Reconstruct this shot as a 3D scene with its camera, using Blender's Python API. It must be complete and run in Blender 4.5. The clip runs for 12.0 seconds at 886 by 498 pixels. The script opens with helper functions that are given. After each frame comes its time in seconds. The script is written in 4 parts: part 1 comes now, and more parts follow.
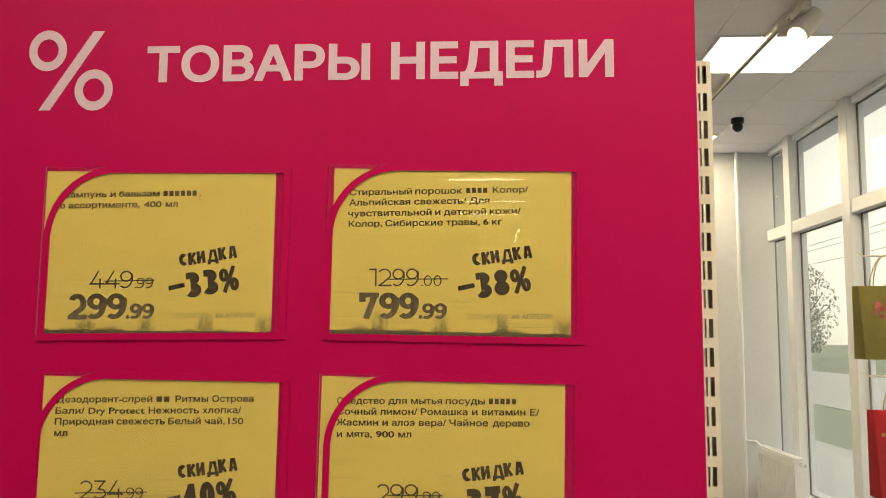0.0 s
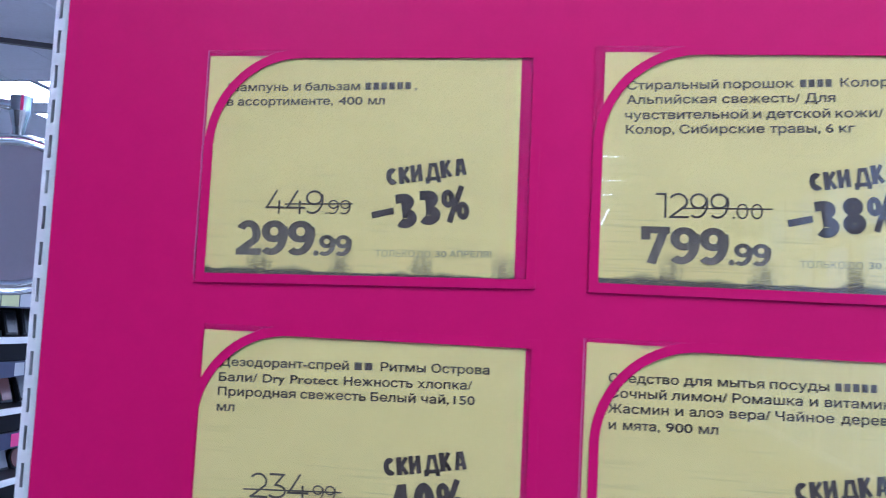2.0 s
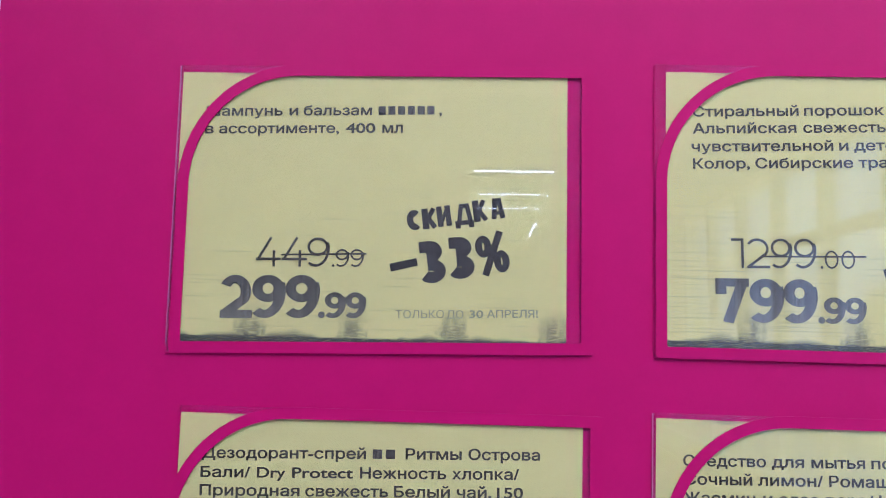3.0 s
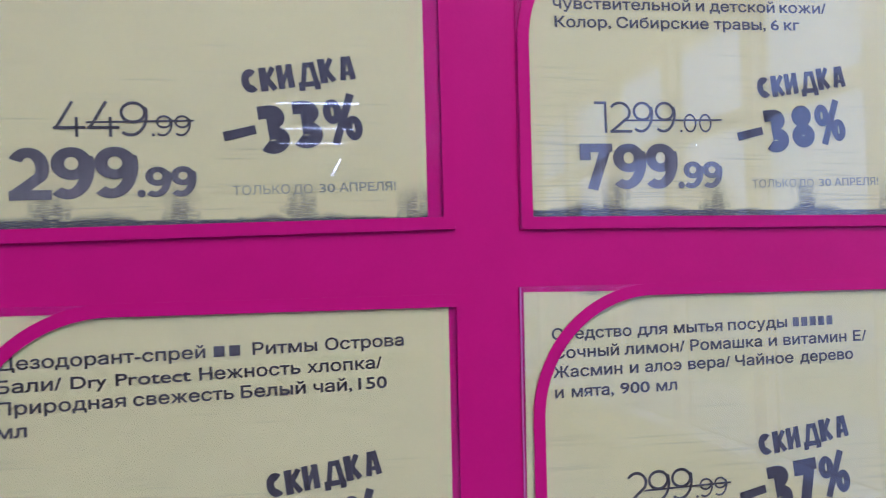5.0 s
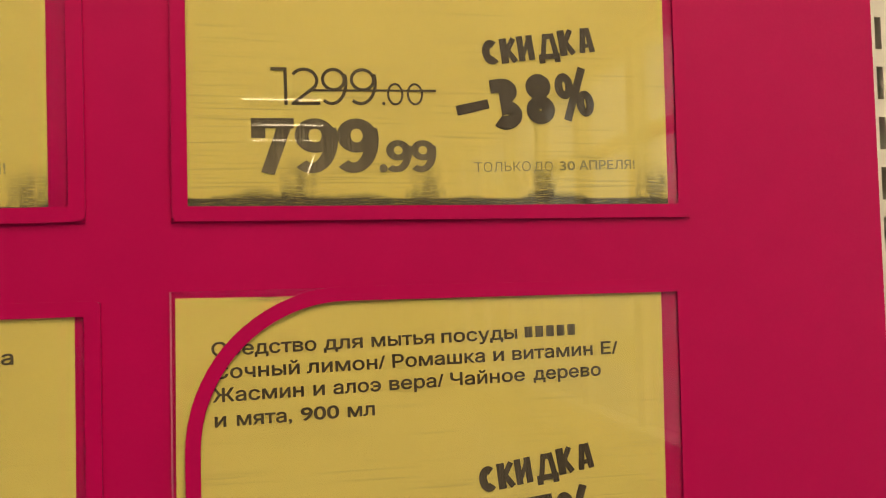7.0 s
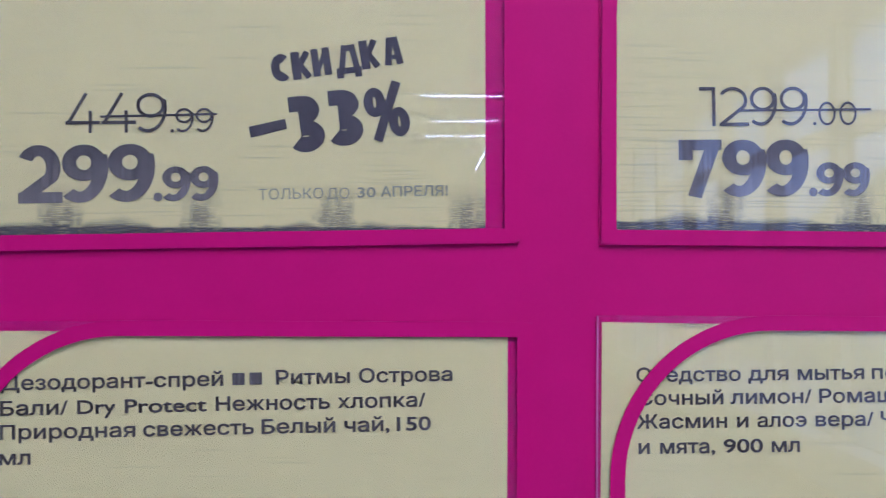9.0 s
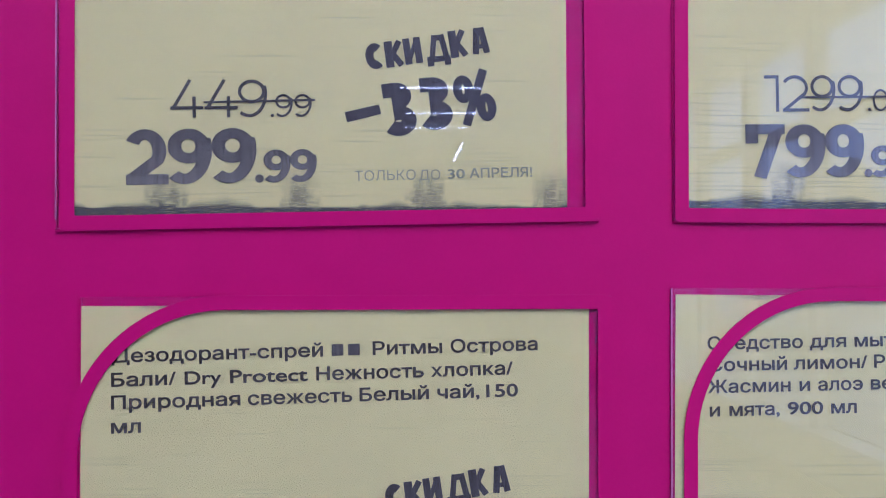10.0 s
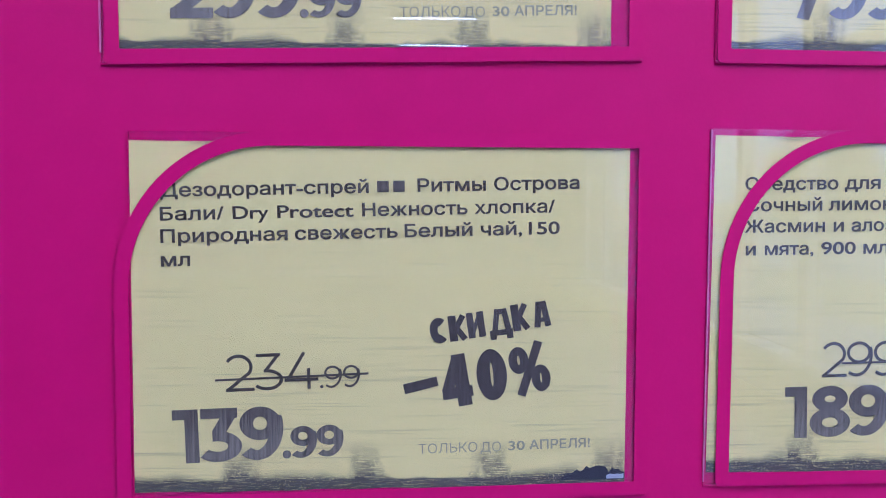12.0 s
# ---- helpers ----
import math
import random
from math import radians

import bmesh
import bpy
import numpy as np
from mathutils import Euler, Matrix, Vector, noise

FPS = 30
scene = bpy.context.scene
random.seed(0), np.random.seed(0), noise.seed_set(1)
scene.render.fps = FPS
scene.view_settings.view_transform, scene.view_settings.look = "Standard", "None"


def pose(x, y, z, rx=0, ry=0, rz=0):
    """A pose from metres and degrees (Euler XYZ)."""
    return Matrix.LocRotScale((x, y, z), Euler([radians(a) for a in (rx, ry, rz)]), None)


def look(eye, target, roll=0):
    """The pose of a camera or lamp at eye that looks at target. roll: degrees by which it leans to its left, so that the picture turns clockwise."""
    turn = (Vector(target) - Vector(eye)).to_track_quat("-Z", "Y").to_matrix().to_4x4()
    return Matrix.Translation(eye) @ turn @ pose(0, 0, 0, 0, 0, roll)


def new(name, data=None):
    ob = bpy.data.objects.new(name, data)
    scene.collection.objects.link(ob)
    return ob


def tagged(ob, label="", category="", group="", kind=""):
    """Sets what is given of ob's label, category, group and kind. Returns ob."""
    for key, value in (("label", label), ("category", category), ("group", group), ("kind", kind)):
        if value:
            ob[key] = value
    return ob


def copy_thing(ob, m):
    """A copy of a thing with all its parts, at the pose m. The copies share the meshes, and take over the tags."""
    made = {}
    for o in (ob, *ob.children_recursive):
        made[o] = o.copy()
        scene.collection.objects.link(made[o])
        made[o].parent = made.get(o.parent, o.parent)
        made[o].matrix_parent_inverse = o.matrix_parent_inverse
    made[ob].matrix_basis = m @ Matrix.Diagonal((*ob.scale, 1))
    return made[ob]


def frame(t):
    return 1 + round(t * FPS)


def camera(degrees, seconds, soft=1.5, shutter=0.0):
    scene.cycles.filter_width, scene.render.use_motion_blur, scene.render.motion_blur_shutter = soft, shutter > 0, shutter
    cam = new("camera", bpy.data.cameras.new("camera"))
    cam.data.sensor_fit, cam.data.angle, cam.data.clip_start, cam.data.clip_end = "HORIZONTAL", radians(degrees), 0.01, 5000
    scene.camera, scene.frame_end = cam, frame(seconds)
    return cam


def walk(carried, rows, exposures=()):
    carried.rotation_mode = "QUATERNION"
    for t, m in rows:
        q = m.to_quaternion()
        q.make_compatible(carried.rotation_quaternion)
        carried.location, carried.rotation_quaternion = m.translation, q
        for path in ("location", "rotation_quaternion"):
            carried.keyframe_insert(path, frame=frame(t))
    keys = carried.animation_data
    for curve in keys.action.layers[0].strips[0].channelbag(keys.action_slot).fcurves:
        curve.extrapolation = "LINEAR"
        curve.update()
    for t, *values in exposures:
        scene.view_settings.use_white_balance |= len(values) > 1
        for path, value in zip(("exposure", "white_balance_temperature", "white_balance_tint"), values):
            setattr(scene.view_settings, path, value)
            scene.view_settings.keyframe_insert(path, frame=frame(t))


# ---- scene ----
cam = camera(57.0, 12.0, soft=0.9, shutter=0.2)
PATH = [
    (0, (0.225, -1.006, 1.49), (0.125, 0.98, 1.709), 0.5),
    (0.5, (0.224, -0.854, 1.503), (0.081, 1.126, 1.745), 0.9),
    (1, (0.207, -0.763, 1.487), (-0.008, 1.213, 1.709), 1.8),
    (1.5, (0.132, -0.737, 1.467), (-0.107, 1.235, 1.696), 2.5),
    (2, (-0.005, -0.726, 1.456), (-0.272, 1.248, 1.633), 2.4),
    (2.5, (-0.081, -0.673, 1.478), (-0.335, 1.304, 1.64), 1.4),
    (2.7, (-0.089, -0.636, 1.501), (-0.286, 1.342, 1.718), 1.3),
    (4.3, (-0.202, -0.576, 1.459), (0.123, 1.396, 1.542), -1.2),
    (4.5, (-0.191, -0.57, 1.453), (0.138, 1.402, 1.511), -1.6),
    (5, (-0.138, -0.539, 1.457), (0.26, 1.42, 1.521), -1.7),
    (5.5, (-0.038, -0.52, 1.451), (0.349, 1.439, 1.55), -1.7),
    (6, (0.035, -0.509, 1.444), (0.429, 1.449, 1.543), -2.2),
    (6.5, (0.074, -0.496, 1.45), (0.5, 1.457, 1.512), -2.1),
    (6.7, (0.081, -0.49, 1.452), (0.52, 1.46, 1.508), -2.0),
    (8.3, (0.019, -0.452, 1.455), (0.151, 1.542, 1.539), -0.1),
    (8.5, (0.004, -0.447, 1.458), (0.09, 1.55, 1.519), 0.0),
    (9, (-0.072, -0.457, 1.473), (-0.029, 1.542, 1.524), -0.1),
    (9.5, (-0.118, -0.475, 1.468), (-0.051, 1.524, 1.508), -0.3),
    (10, (-0.139, -0.484, 1.464), (-0.032, 1.513, 1.496), -0.4),
    (10.5, (-0.152, -0.489, 1.457), (-0.021, 1.507, 1.475), -0.4),
    (11, (-0.17, -0.482, 1.433), (-0.034, 1.513, 1.403), -0.4),
    (11.5, (-0.173, -0.49, 1.408), (-0.051, 1.505, 1.327), -0.5),
    (12, (-0.172, -0.489, 1.403), (-0.041, 1.503, 1.29), -0.2),
]
from mathutils.geometry import delaunay_2d_cdt

WARM, COOL, PALE = (1.29, 14000, 6), (1.53, 4520, 33), (1.73, 4800, 16)
walk(cam, [(t, look(eye, target, roll)) for t, eye, target, roll in PATH],
     [(0.0, *WARM), (1.0, 1.48, 14000, 6), (1.2, 1.48, 14000, 6), (1.3, 1.55, 7600, 4), (1.5, 1.75, 5600, 7), (1.6, 1.73, 5350, 11), (1.8, 1.72, 4800, 19), (2.1, 1.72, 4750, 17), (2.5, *PALE), (4.3, *COOL),
      (6.0, 1.58, 4550, 27), (6.1, 1.56, 5200, 20), (6.2, 1.54, 5700, 16), (6.3, 1.53, 6500, 7), (6.5, 1.55, 7100, 2), (6.6, 1.44, 9500, 3), (6.7, *WARM), (7.5, *WARM), (8.0, *COOL),
      (10.6, *COOL), (11.3, 1.73, 4530, 33), (12.0, 1.80, 4500, 31)])

# ---- world and light ----
CEIL, WIN_X, FAR_Y, BACK_Y, LEFT_X = 3.08, 2.62, 5.90, -15.0, -6.5
world = bpy.data.worlds.new("overcast_sky")
scene.world = world
world.use_nodes = True
wn, wl = world.node_tree.nodes, world.node_tree.links
sky = wn.new("ShaderNodeTexSky")
sky.sky_type, sky.sun_disc = "NISHITA", False
sky.sun_elevation, sky.sun_rotation = radians(42), radians(110)
sky.dust_density = 1.0
grey = wn.new("ShaderNodeHueSaturation")
grey.inputs["Saturation"].default_value = 0.6
wl.new(sky.outputs[0], grey.inputs["Color"])
cloud = wn.new("ShaderNodeMix")
cloud.data_type = "RGBA"
cloud.inputs[0].default_value, cloud.inputs[7].default_value = 0.8, (2.5, 3.2, 4.5, 1)
wl.new(grey.outputs[0], cloud.inputs[6])
wl.new(cloud.outputs[2], wn["Background"].inputs[0])
wn["Background"].inputs[1].default_value = 0.15
sun_data = bpy.data.lights.new("sun", "SUN")
sun_data.energy, sun_data.angle, sun_data.color = 0.5, radians(20), (0.94, 0.97, 1.0)
sun = new("sun", sun_data)
sun.matrix_world = look((20, -6, 20), (0, 0, 0))


# ---- materials ----
def material(name, color, rough=0.5, metal=0.0, vary=0.06, scale=12.0, bump=0.0, bump_scale=200.0, coat=0.0, emit=0.0, spec=0.5):
    """Principled surface with variation at two scales and fine relief."""
    m = bpy.data.materials.new(name)
    m.use_nodes = True
    n, l = m.node_tree.nodes, m.node_tree.links
    b = n["Principled BSDF"]
    b.inputs["Roughness"].default_value, b.inputs["Metallic"].default_value = rough, metal
    b.inputs["Coat Weight"].default_value, b.inputs["Specular IOR Level"].default_value = coat, spec
    tc = n.new("ShaderNodeTexCoord")
    big, small = n.new("ShaderNodeTexNoise"), n.new("ShaderNodeTexNoise")
    big.inputs["Scale"].default_value, small.inputs["Scale"].default_value = scale, scale * 14
    for t in (big, small):
        t.inputs["Detail"].default_value = 4
        l.new(tc.outputs["Object"], t.inputs["Vector"])
    add = n.new("ShaderNodeMath")
    add.operation = "ADD"
    l.new(big.outputs[0], add.inputs[0]), l.new(small.outputs[0], add.inputs[1])
    ramp = n.new("ShaderNodeMapRange")
    ramp.inputs[1].default_value, ramp.inputs[2].default_value = 0.6, 1.4
    ramp.inputs[3].default_value, ramp.inputs[4].default_value = 1 - vary, 1 + vary
    l.new(add.outputs[0], ramp.inputs[0])
    mul = n.new("ShaderNodeVectorMath")
    mul.operation = "SCALE"
    mul.inputs[0].default_value = color
    l.new(ramp.outputs[0], mul.inputs["Scale"])
    l.new(mul.outputs[0], b.inputs["Base Color"])
    rr = n.new("ShaderNodeMapRange")
    rr.inputs[3].default_value, rr.inputs[4].default_value = max(0.0, rough - 0.06), min(1.0, rough + 0.06)
    l.new(big.outputs[0], rr.inputs[0]), l.new(rr.outputs[0], b.inputs["Roughness"])
    if bump:
        bn, bt = n.new("ShaderNodeBump"), n.new("ShaderNodeTexNoise")
        bt.inputs["Scale"].default_value = bump_scale
        l.new(tc.outputs["Object"], bt.inputs["Vector"])
        bn.inputs["Strength"].default_value, bn.inputs["Distance"].default_value = bump, 0.002
        l.new(bt.outputs[0], bn.inputs["Height"]), l.new(bn.outputs[0], b.inputs["Normal"])
    if emit:
        b.inputs["Emission Color"].default_value, b.inputs["Emission Strength"].default_value = (1.0, 0.98, 0.95, 1), emit
    return m


def clear(name, rough=0.02, tint=(1, 1, 1, 1), ior=1.45, wave=0.0):
    """Thin clear sheet: lets light straight through, gloss by Fresnel."""
    m = bpy.data.materials.new(name)
    m.use_nodes = True
    n, l = m.node_tree.nodes, m.node_tree.links
    n.remove(n["Principled BSDF"])
    tr, gl, mix, lw = (n.new("ShaderNode" + k) for k in ("BsdfTransparent", "BsdfGlossy", "MixShader", "LayerWeight"))
    lw.inputs[0].default_value = 0.5
    power, fr = n.new("ShaderNodeMath"), n.new("ShaderNodeMath")
    power.operation, fr.operation = "POWER", "MULTIPLY_ADD"
    power.inputs[1].default_value = 5.0
    f0 = ((ior - 1) / (ior + 1)) ** 2
    fr.inputs[1].default_value, fr.inputs[2].default_value = 1 - f0, f0
    l.new(lw.outputs["Facing"], power.inputs[0]), l.new(power.outputs[0], fr.inputs[0])
    tr.inputs[0].default_value = tint
    gl.inputs["Roughness"].default_value = rough
    if wave:
        tc, bt, bn = n.new("ShaderNodeTexCoord"), n.new("ShaderNodeTexNoise"), n.new("ShaderNodeBump")
        bt.inputs["Scale"].default_value, bt.inputs["Detail"].default_value = 9.0, 1.0
        bn.inputs["Strength"].default_value, bn.inputs["Distance"].default_value = wave, 0.004
        l.new(tc.outputs["Object"], bt.inputs["Vector"])
        l.new(bt.outputs[0], bn.inputs["Height"]), l.new(bn.outputs[0], gl.inputs["Normal"])
    l.new(fr.outputs[0], mix.inputs[0]), l.new(tr.outputs[0], mix.inputs[1]), l.new(gl.outputs[0], mix.inputs[2])
    l.new(mix.outputs[0], n["Material Output"].inputs[0])
    return m


def paper_material(name, color, seed):
    """Printed paper: toner smears along the lower edge, fine streaks across, faint blotches."""
    m = material(name, color, 0.75, vary=0.04, scale=9)
    n, l = m.node_tree.nodes, m.node_tree.links
    b = n["Principled BSDF"]
    base = b.inputs["Base Color"].links[0].from_socket

    def math_(op, a, c, clamp=False):
        k = n.new("ShaderNodeMath")
        k.operation, k.use_clamp = op, clamp
        for i, v in enumerate((a, c)):
            if isinstance(v, (int, float)):
                k.inputs[i].default_value = v
            else:
                l.new(v, k.inputs[i])
        return k.outputs[0]

    def stretched(sx, sz, detail=3.0):
        mp, tx = n.new("ShaderNodeMapping"), n.new("ShaderNodeTexNoise")
        mp.inputs["Scale"].default_value, mp.inputs["Location"].default_value = (sx, 1, sz), (seed, seed, seed)
        tx.inputs["Scale"].default_value, tx.inputs["Detail"].default_value = 1.0, detail
        l.new(tc.outputs["Object"], mp.inputs[0]), l.new(mp.outputs[0], tx.inputs["Vector"])
        return tx.outputs[0]

    tc, sep = n.new("ShaderNodeTexCoord"), n.new("ShaderNodeSeparateXYZ")
    l.new(tc.outputs["Object"], sep.inputs[0])
    up = math_("ADD", sep.outputs[2], 0.2035)                       # height over the lower edge
    col = math_("COSINE", math_("MULTIPLY", math_("SUBTRACT", sep.outputs[0], 0.062), 2 * math.pi / 0.0755), 0)
    col = math_("MULTIPLY", math_("SUBTRACT", math_("ADD", col, math_("MULTIPLY", stretched(150, 70), 1.5)), 1.25), 1.5, True)
    tall = math_("MULTIPLY", math_("SUBTRACT", 1.0, math_("DIVIDE", up, 0.026), True), col)
    short = math_("SUBTRACT", 1.0, math_("DIVIDE", up, math_("MAXIMUM", math_("ADD", math_("MULTIPLY", stretched(24, 3), 0.036), -0.0140), 0.0012)), True)
    weave = math_("MULTIPLY", stretched(1300, 1000, 3), stretched(120, 1900, 2))
    weave = math_("MULTIPLY", math_("SUBTRACT", weave, 0.14), 9.0, True)
    smear = math_("MULTIPLY", math_("MAXIMUM", math_("MULTIPLY", tall, 1.9, True), short), math_("ADD", math_("MULTIPLY", weave, 0.75), math_("MULTIPLY", short, 0.5)), True)
    lines = math_("MULTIPLY", math_("SUBTRACT", stretched(14, 700, 2), 0.565), 2.8, True)
    low = math_("SUBTRACT", 1.0, math_("DIVIDE", up, 0.20), True)
    dark = math_("MAXIMUM", smear, math_("MULTIPLY", lines, math_("MULTIPLY", low, 0.7)), True)
    spot = math_("SUBTRACT", 1.0, math_("MULTIPLY", math_("ABSOLUTE", math_("SUBTRACT", sep.outputs[0], 0.05), 0), 45.0), True)
    spot = math_("MULTIPLY", spot, math_("MULTIPLY", math_("ADD", sep.outputs[2], 0.004), 260.0, True))
    dark = math_("MAXIMUM", dark, math_("MULTIPLY", math_("MULTIPLY", spot, weave), 0.8), True)
    dark = math_("MULTIPLY", dark, 0.93)
    mix = n.new("ShaderNodeMix")
    mix.data_type = "RGBA"
    l.new(dark, mix.inputs[0]), l.new(base, mix.inputs[6])
    mix.inputs[7].default_value = (0.025, 0.024, 0.035, 1)
    l.new(mix.outputs[2], b.inputs["Base Color"])
    return m


MAGENTA = material("magenta_film", (0.54, 0.004, 0.108), 0.46, vary=0.05, scale=3, bump=0.03, bump_scale=500, spec=0.16)
FRAME_MAGENTA = material("magenta_frame_print", (0.54, 0.004, 0.108), 0.45, vary=0.03, scale=6, spec=0.15)
BACK_SHEET = material("tinted_back_sheet", (0.56, 0.007, 0.125), 0.4, vary=0.03, spec=0.15)
TITLE_PINK = material("pale_title_vinyl", (0.68, 0.52, 0.74), 0.45, vary=0.03, scale=10)
PAPERS = [paper_material("yellow_paper", (0.79, 0.645, 0.225), 3.1 * k + 1) for k in range(4)]
INK = material("dark_print", (0.085, 0.063, 0.038), 0.55, vary=0.25, scale=60)
def worn_print(name, dark, light, fade):
    """Toner print with fine upright bands; fade: how far it has rubbed off towards the foot of the big figures."""
    m = material(name, dark, 0.5, vary=0.2, scale=60)
    n, l = m.node_tree.nodes, m.node_tree.links
    b = n["Principled BSDF"]
    base = b.inputs["Base Color"].links[0].from_socket
    tc, mp, tx, mr, mix = (n.new("ShaderNode" + k) for k in ("TexCoord", "Mapping", "TexNoise", "MapRange", "Mix"))
    mp.inputs["Scale"].default_value = (900, 1, 25)
    tx.inputs["Scale"].default_value, tx.inputs["Detail"].default_value = 1.0, 2.0
    l.new(tc.outputs["Object"], mp.inputs[0]), l.new(mp.outputs[0], tx.inputs["Vector"])
    mr.inputs[1].default_value, mr.inputs[2].default_value = 0.42, 0.75
    l.new(tx.outputs[0], mr.inputs[0])
    sep, foot, add = n.new("ShaderNodeSeparateXYZ"), n.new("ShaderNodeMapRange"), n.new("ShaderNodeMath")
    l.new(tc.outputs["Object"], sep.inputs[0]), l.new(sep.outputs[2], foot.inputs[0])
    foot.inputs[1].default_value, foot.inputs[2].default_value = -0.162, -0.192
    foot.inputs[4].default_value = fade
    l.new(mr.outputs[0], add.inputs[0]), l.new(foot.outputs[0], add.inputs[1])
    add.use_clamp = True
    mix.data_type = "RGBA"
    mix.inputs[7].default_value = light
    l.new(add.outputs[0], mix.inputs[0]), l.new(base, mix.inputs[6]), l.new(mix.outputs[2], b.inputs["Base Color"])
    return m


TONER = worn_print("worn_grey_print", (0.090, 0.068, 0.049), (0.24, 0.20, 0.14, 1), 0.55)
BRUSH = worn_print("brush_print", (0.058, 0.042, 0.031), (0.12, 0.094, 0.07, 1), 0.0)
BLOT = material("smeared_toner", (0.022, 0.019, 0.028), 0.6, vary=0.4, scale=120)
FAINT = material("faint_grey_print", (0.33, 0.30, 0.16), 0.6, vary=0.25, scale=60)
SLEEVE = clear("clear_plastic_sleeve", 0.015, (0.97, 0.97, 0.97, 1), 1.48, 0.006)
EDGE = material("sleeve_edge", (0.62, 0.16, 0.30), 0.25, vary=0.1)
STEEL = material("white_powder_coat", (0.72, 0.70, 0.68), 0.42, vary=0.03, scale=20, bump=0.05, bump_scale=900)
SHELF_GREY = material("grey_shelf_coat", (0.07, 0.065, 0.075), 0.4, vary=0.1)
SLOT_SHADE = material("slot_shade", (0.009, 0.008, 0.007), 0.7)
WHITE = material("cool_white_paint", (0.54, 0.58, 0.64), 0.55, vary=0.04, scale=2)
CEILING = material("ceiling_tile_paint", (0.67, 0.68, 0.78), 0.85, vary=0.05, scale=3, bump=0.2, bump_scale=300)
PVC = material("white_window_profile", (0.64, 0.69, 0.77), 0.3, vary=0.03, scale=4)
GASKET = material("grey_gasket", (0.16, 0.16, 0.17), 0.6)
FLOORING = material("grey_floor_tile", (0.20, 0.19, 0.18), 0.3, vary=0.12, scale=2)
GLASS = clear("window_glass", 0.0, (0.95, 0.97, 0.97, 1), 1.5)
CHROME = material("chrome", (0.75, 0.75, 0.77), 0.09, 1.0, vary=0.03)
MIRROR_GREY = material("mirror_reflection_grey", (0.22, 0.195, 0.235), 0.4, vary=0.03)
LAMP = material("lit_diffuser", (0.9, 0.9, 0.88), 0.6, emit=9.2)
TUBE = material("lit_linear_diffuser", (0.9, 0.9, 0.88), 0.6, emit=7.0)
SPOT_GLOW = material("lit_spot_lens", (0.9, 0.85, 0.7), 0.5, emit=2.5)
BLACK = material("black_plastic", (0.012, 0.012, 0.014), 0.35, spec=0.3)
CHARCOAL = material("charcoal_shelf_back", (0.006, 0.0055, 0.008), 0.5, vary=0.15, spec=0.15)
RAIL_BLUE = material("blue_grey_price_rail", (0.05, 0.052, 0.10), 0.3)
TAG_WHITE = material("white_price_tag", (0.45, 0.45, 0.47), 0.6)
TAG_YELLOW = material("pale_yellow_price_tag", (0.5, 0.5, 0.25), 0.6)
PINK_TAG = material("pink_tag", (0.7, 0.05, 0.22), 0.5)
KRAFT = material("olive_paper_bag", (0.34, 0.30, 0.10), 0.6, vary=0.2, scale=14)
RED_BAG = material("red_paper_bag", (0.60, 0.03, 0.06), 0.5, vary=0.1)
FLOWER = material("printed_flower_pink", (0.42, 0.08, 0.09), 0.6, vary=0.2)
CORD = material("beige_cord", (0.5, 0.42, 0.3), 0.8)
TINT = [material("compact_" + k, c, 0.25, vary=0.1) for k, c in
        (("smoke", (0.018, 0.015, 0.018)), ("peach", (0.26, 0.11, 0.10)), ("beige", (0.24, 0.19, 0.17)), ("silver", (0.30, 0.29, 0.31)))]
GRASS = material("wet_grass", (0.21, 0.26, 0.21), 0.9, vary=0.2, scale=0.6)
ASPHALT = material("wet_asphalt", (0.34, 0.35, 0.37), 0.4, vary=0.15, scale=0.4)
# leaf green made paler and bluer in place of the haze outdoors
HAZED_LEAF = material("haze_paled_foliage", (0.25, 0.29, 0.26), 0.8, vary=0.3)
BARK = material("bark", (0.10, 0.08, 0.06), 0.9, vary=0.2)


# ---- building helpers ----
def obj(name, bm, mat, smooth=False):
    me = bpy.data.meshes.new(name)
    bm.to_mesh(me)
    bm.free()
    me.materials.append(mat)
    if smooth:
        for p in me.polygons:
            p.use_smooth = True
    return new(name, me)


def part(name, bm, mat, parent, label="", smooth=False):
    ob = obj(name, bm, mat, smooth)
    ob.parent = parent
    return tagged(ob, label) if label else ob


def thing(name, label, category, place=(0, 0, 0), group="", kind="", turn=None):
    e = new(name)
    e.empty_display_size = 0.05
    e.matrix_world = Matrix.Translation(place) @ (turn or Matrix())
    return tagged(e, label, category, group, kind)


def box(x0, x1, y0, y1, z0, z1, bevel=0.0, bm=None):
    own = bmesh.new()
    bmesh.ops.create_cube(own, size=1)
    for v in own.verts:
        v.co = Vector(((x0 + x1) / 2 + v.co.x * (x1 - x0), (y0 + y1) / 2 + v.co.y * (y1 - y0), (z0 + z1) / 2 + v.co.z * (z1 - z0)))
    if bevel:
        bmesh.ops.bevel(own, geom=own.edges[:], offset=bevel, segments=2, affect="EDGES", profile=0.5)
    if bm is None:
        return own
    tmp = bpy.data.meshes.new("tmp")
    own.to_mesh(tmp), own.free()
    bm.from_mesh(tmp)
    bpy.data.meshes.remove(tmp)
    return bm


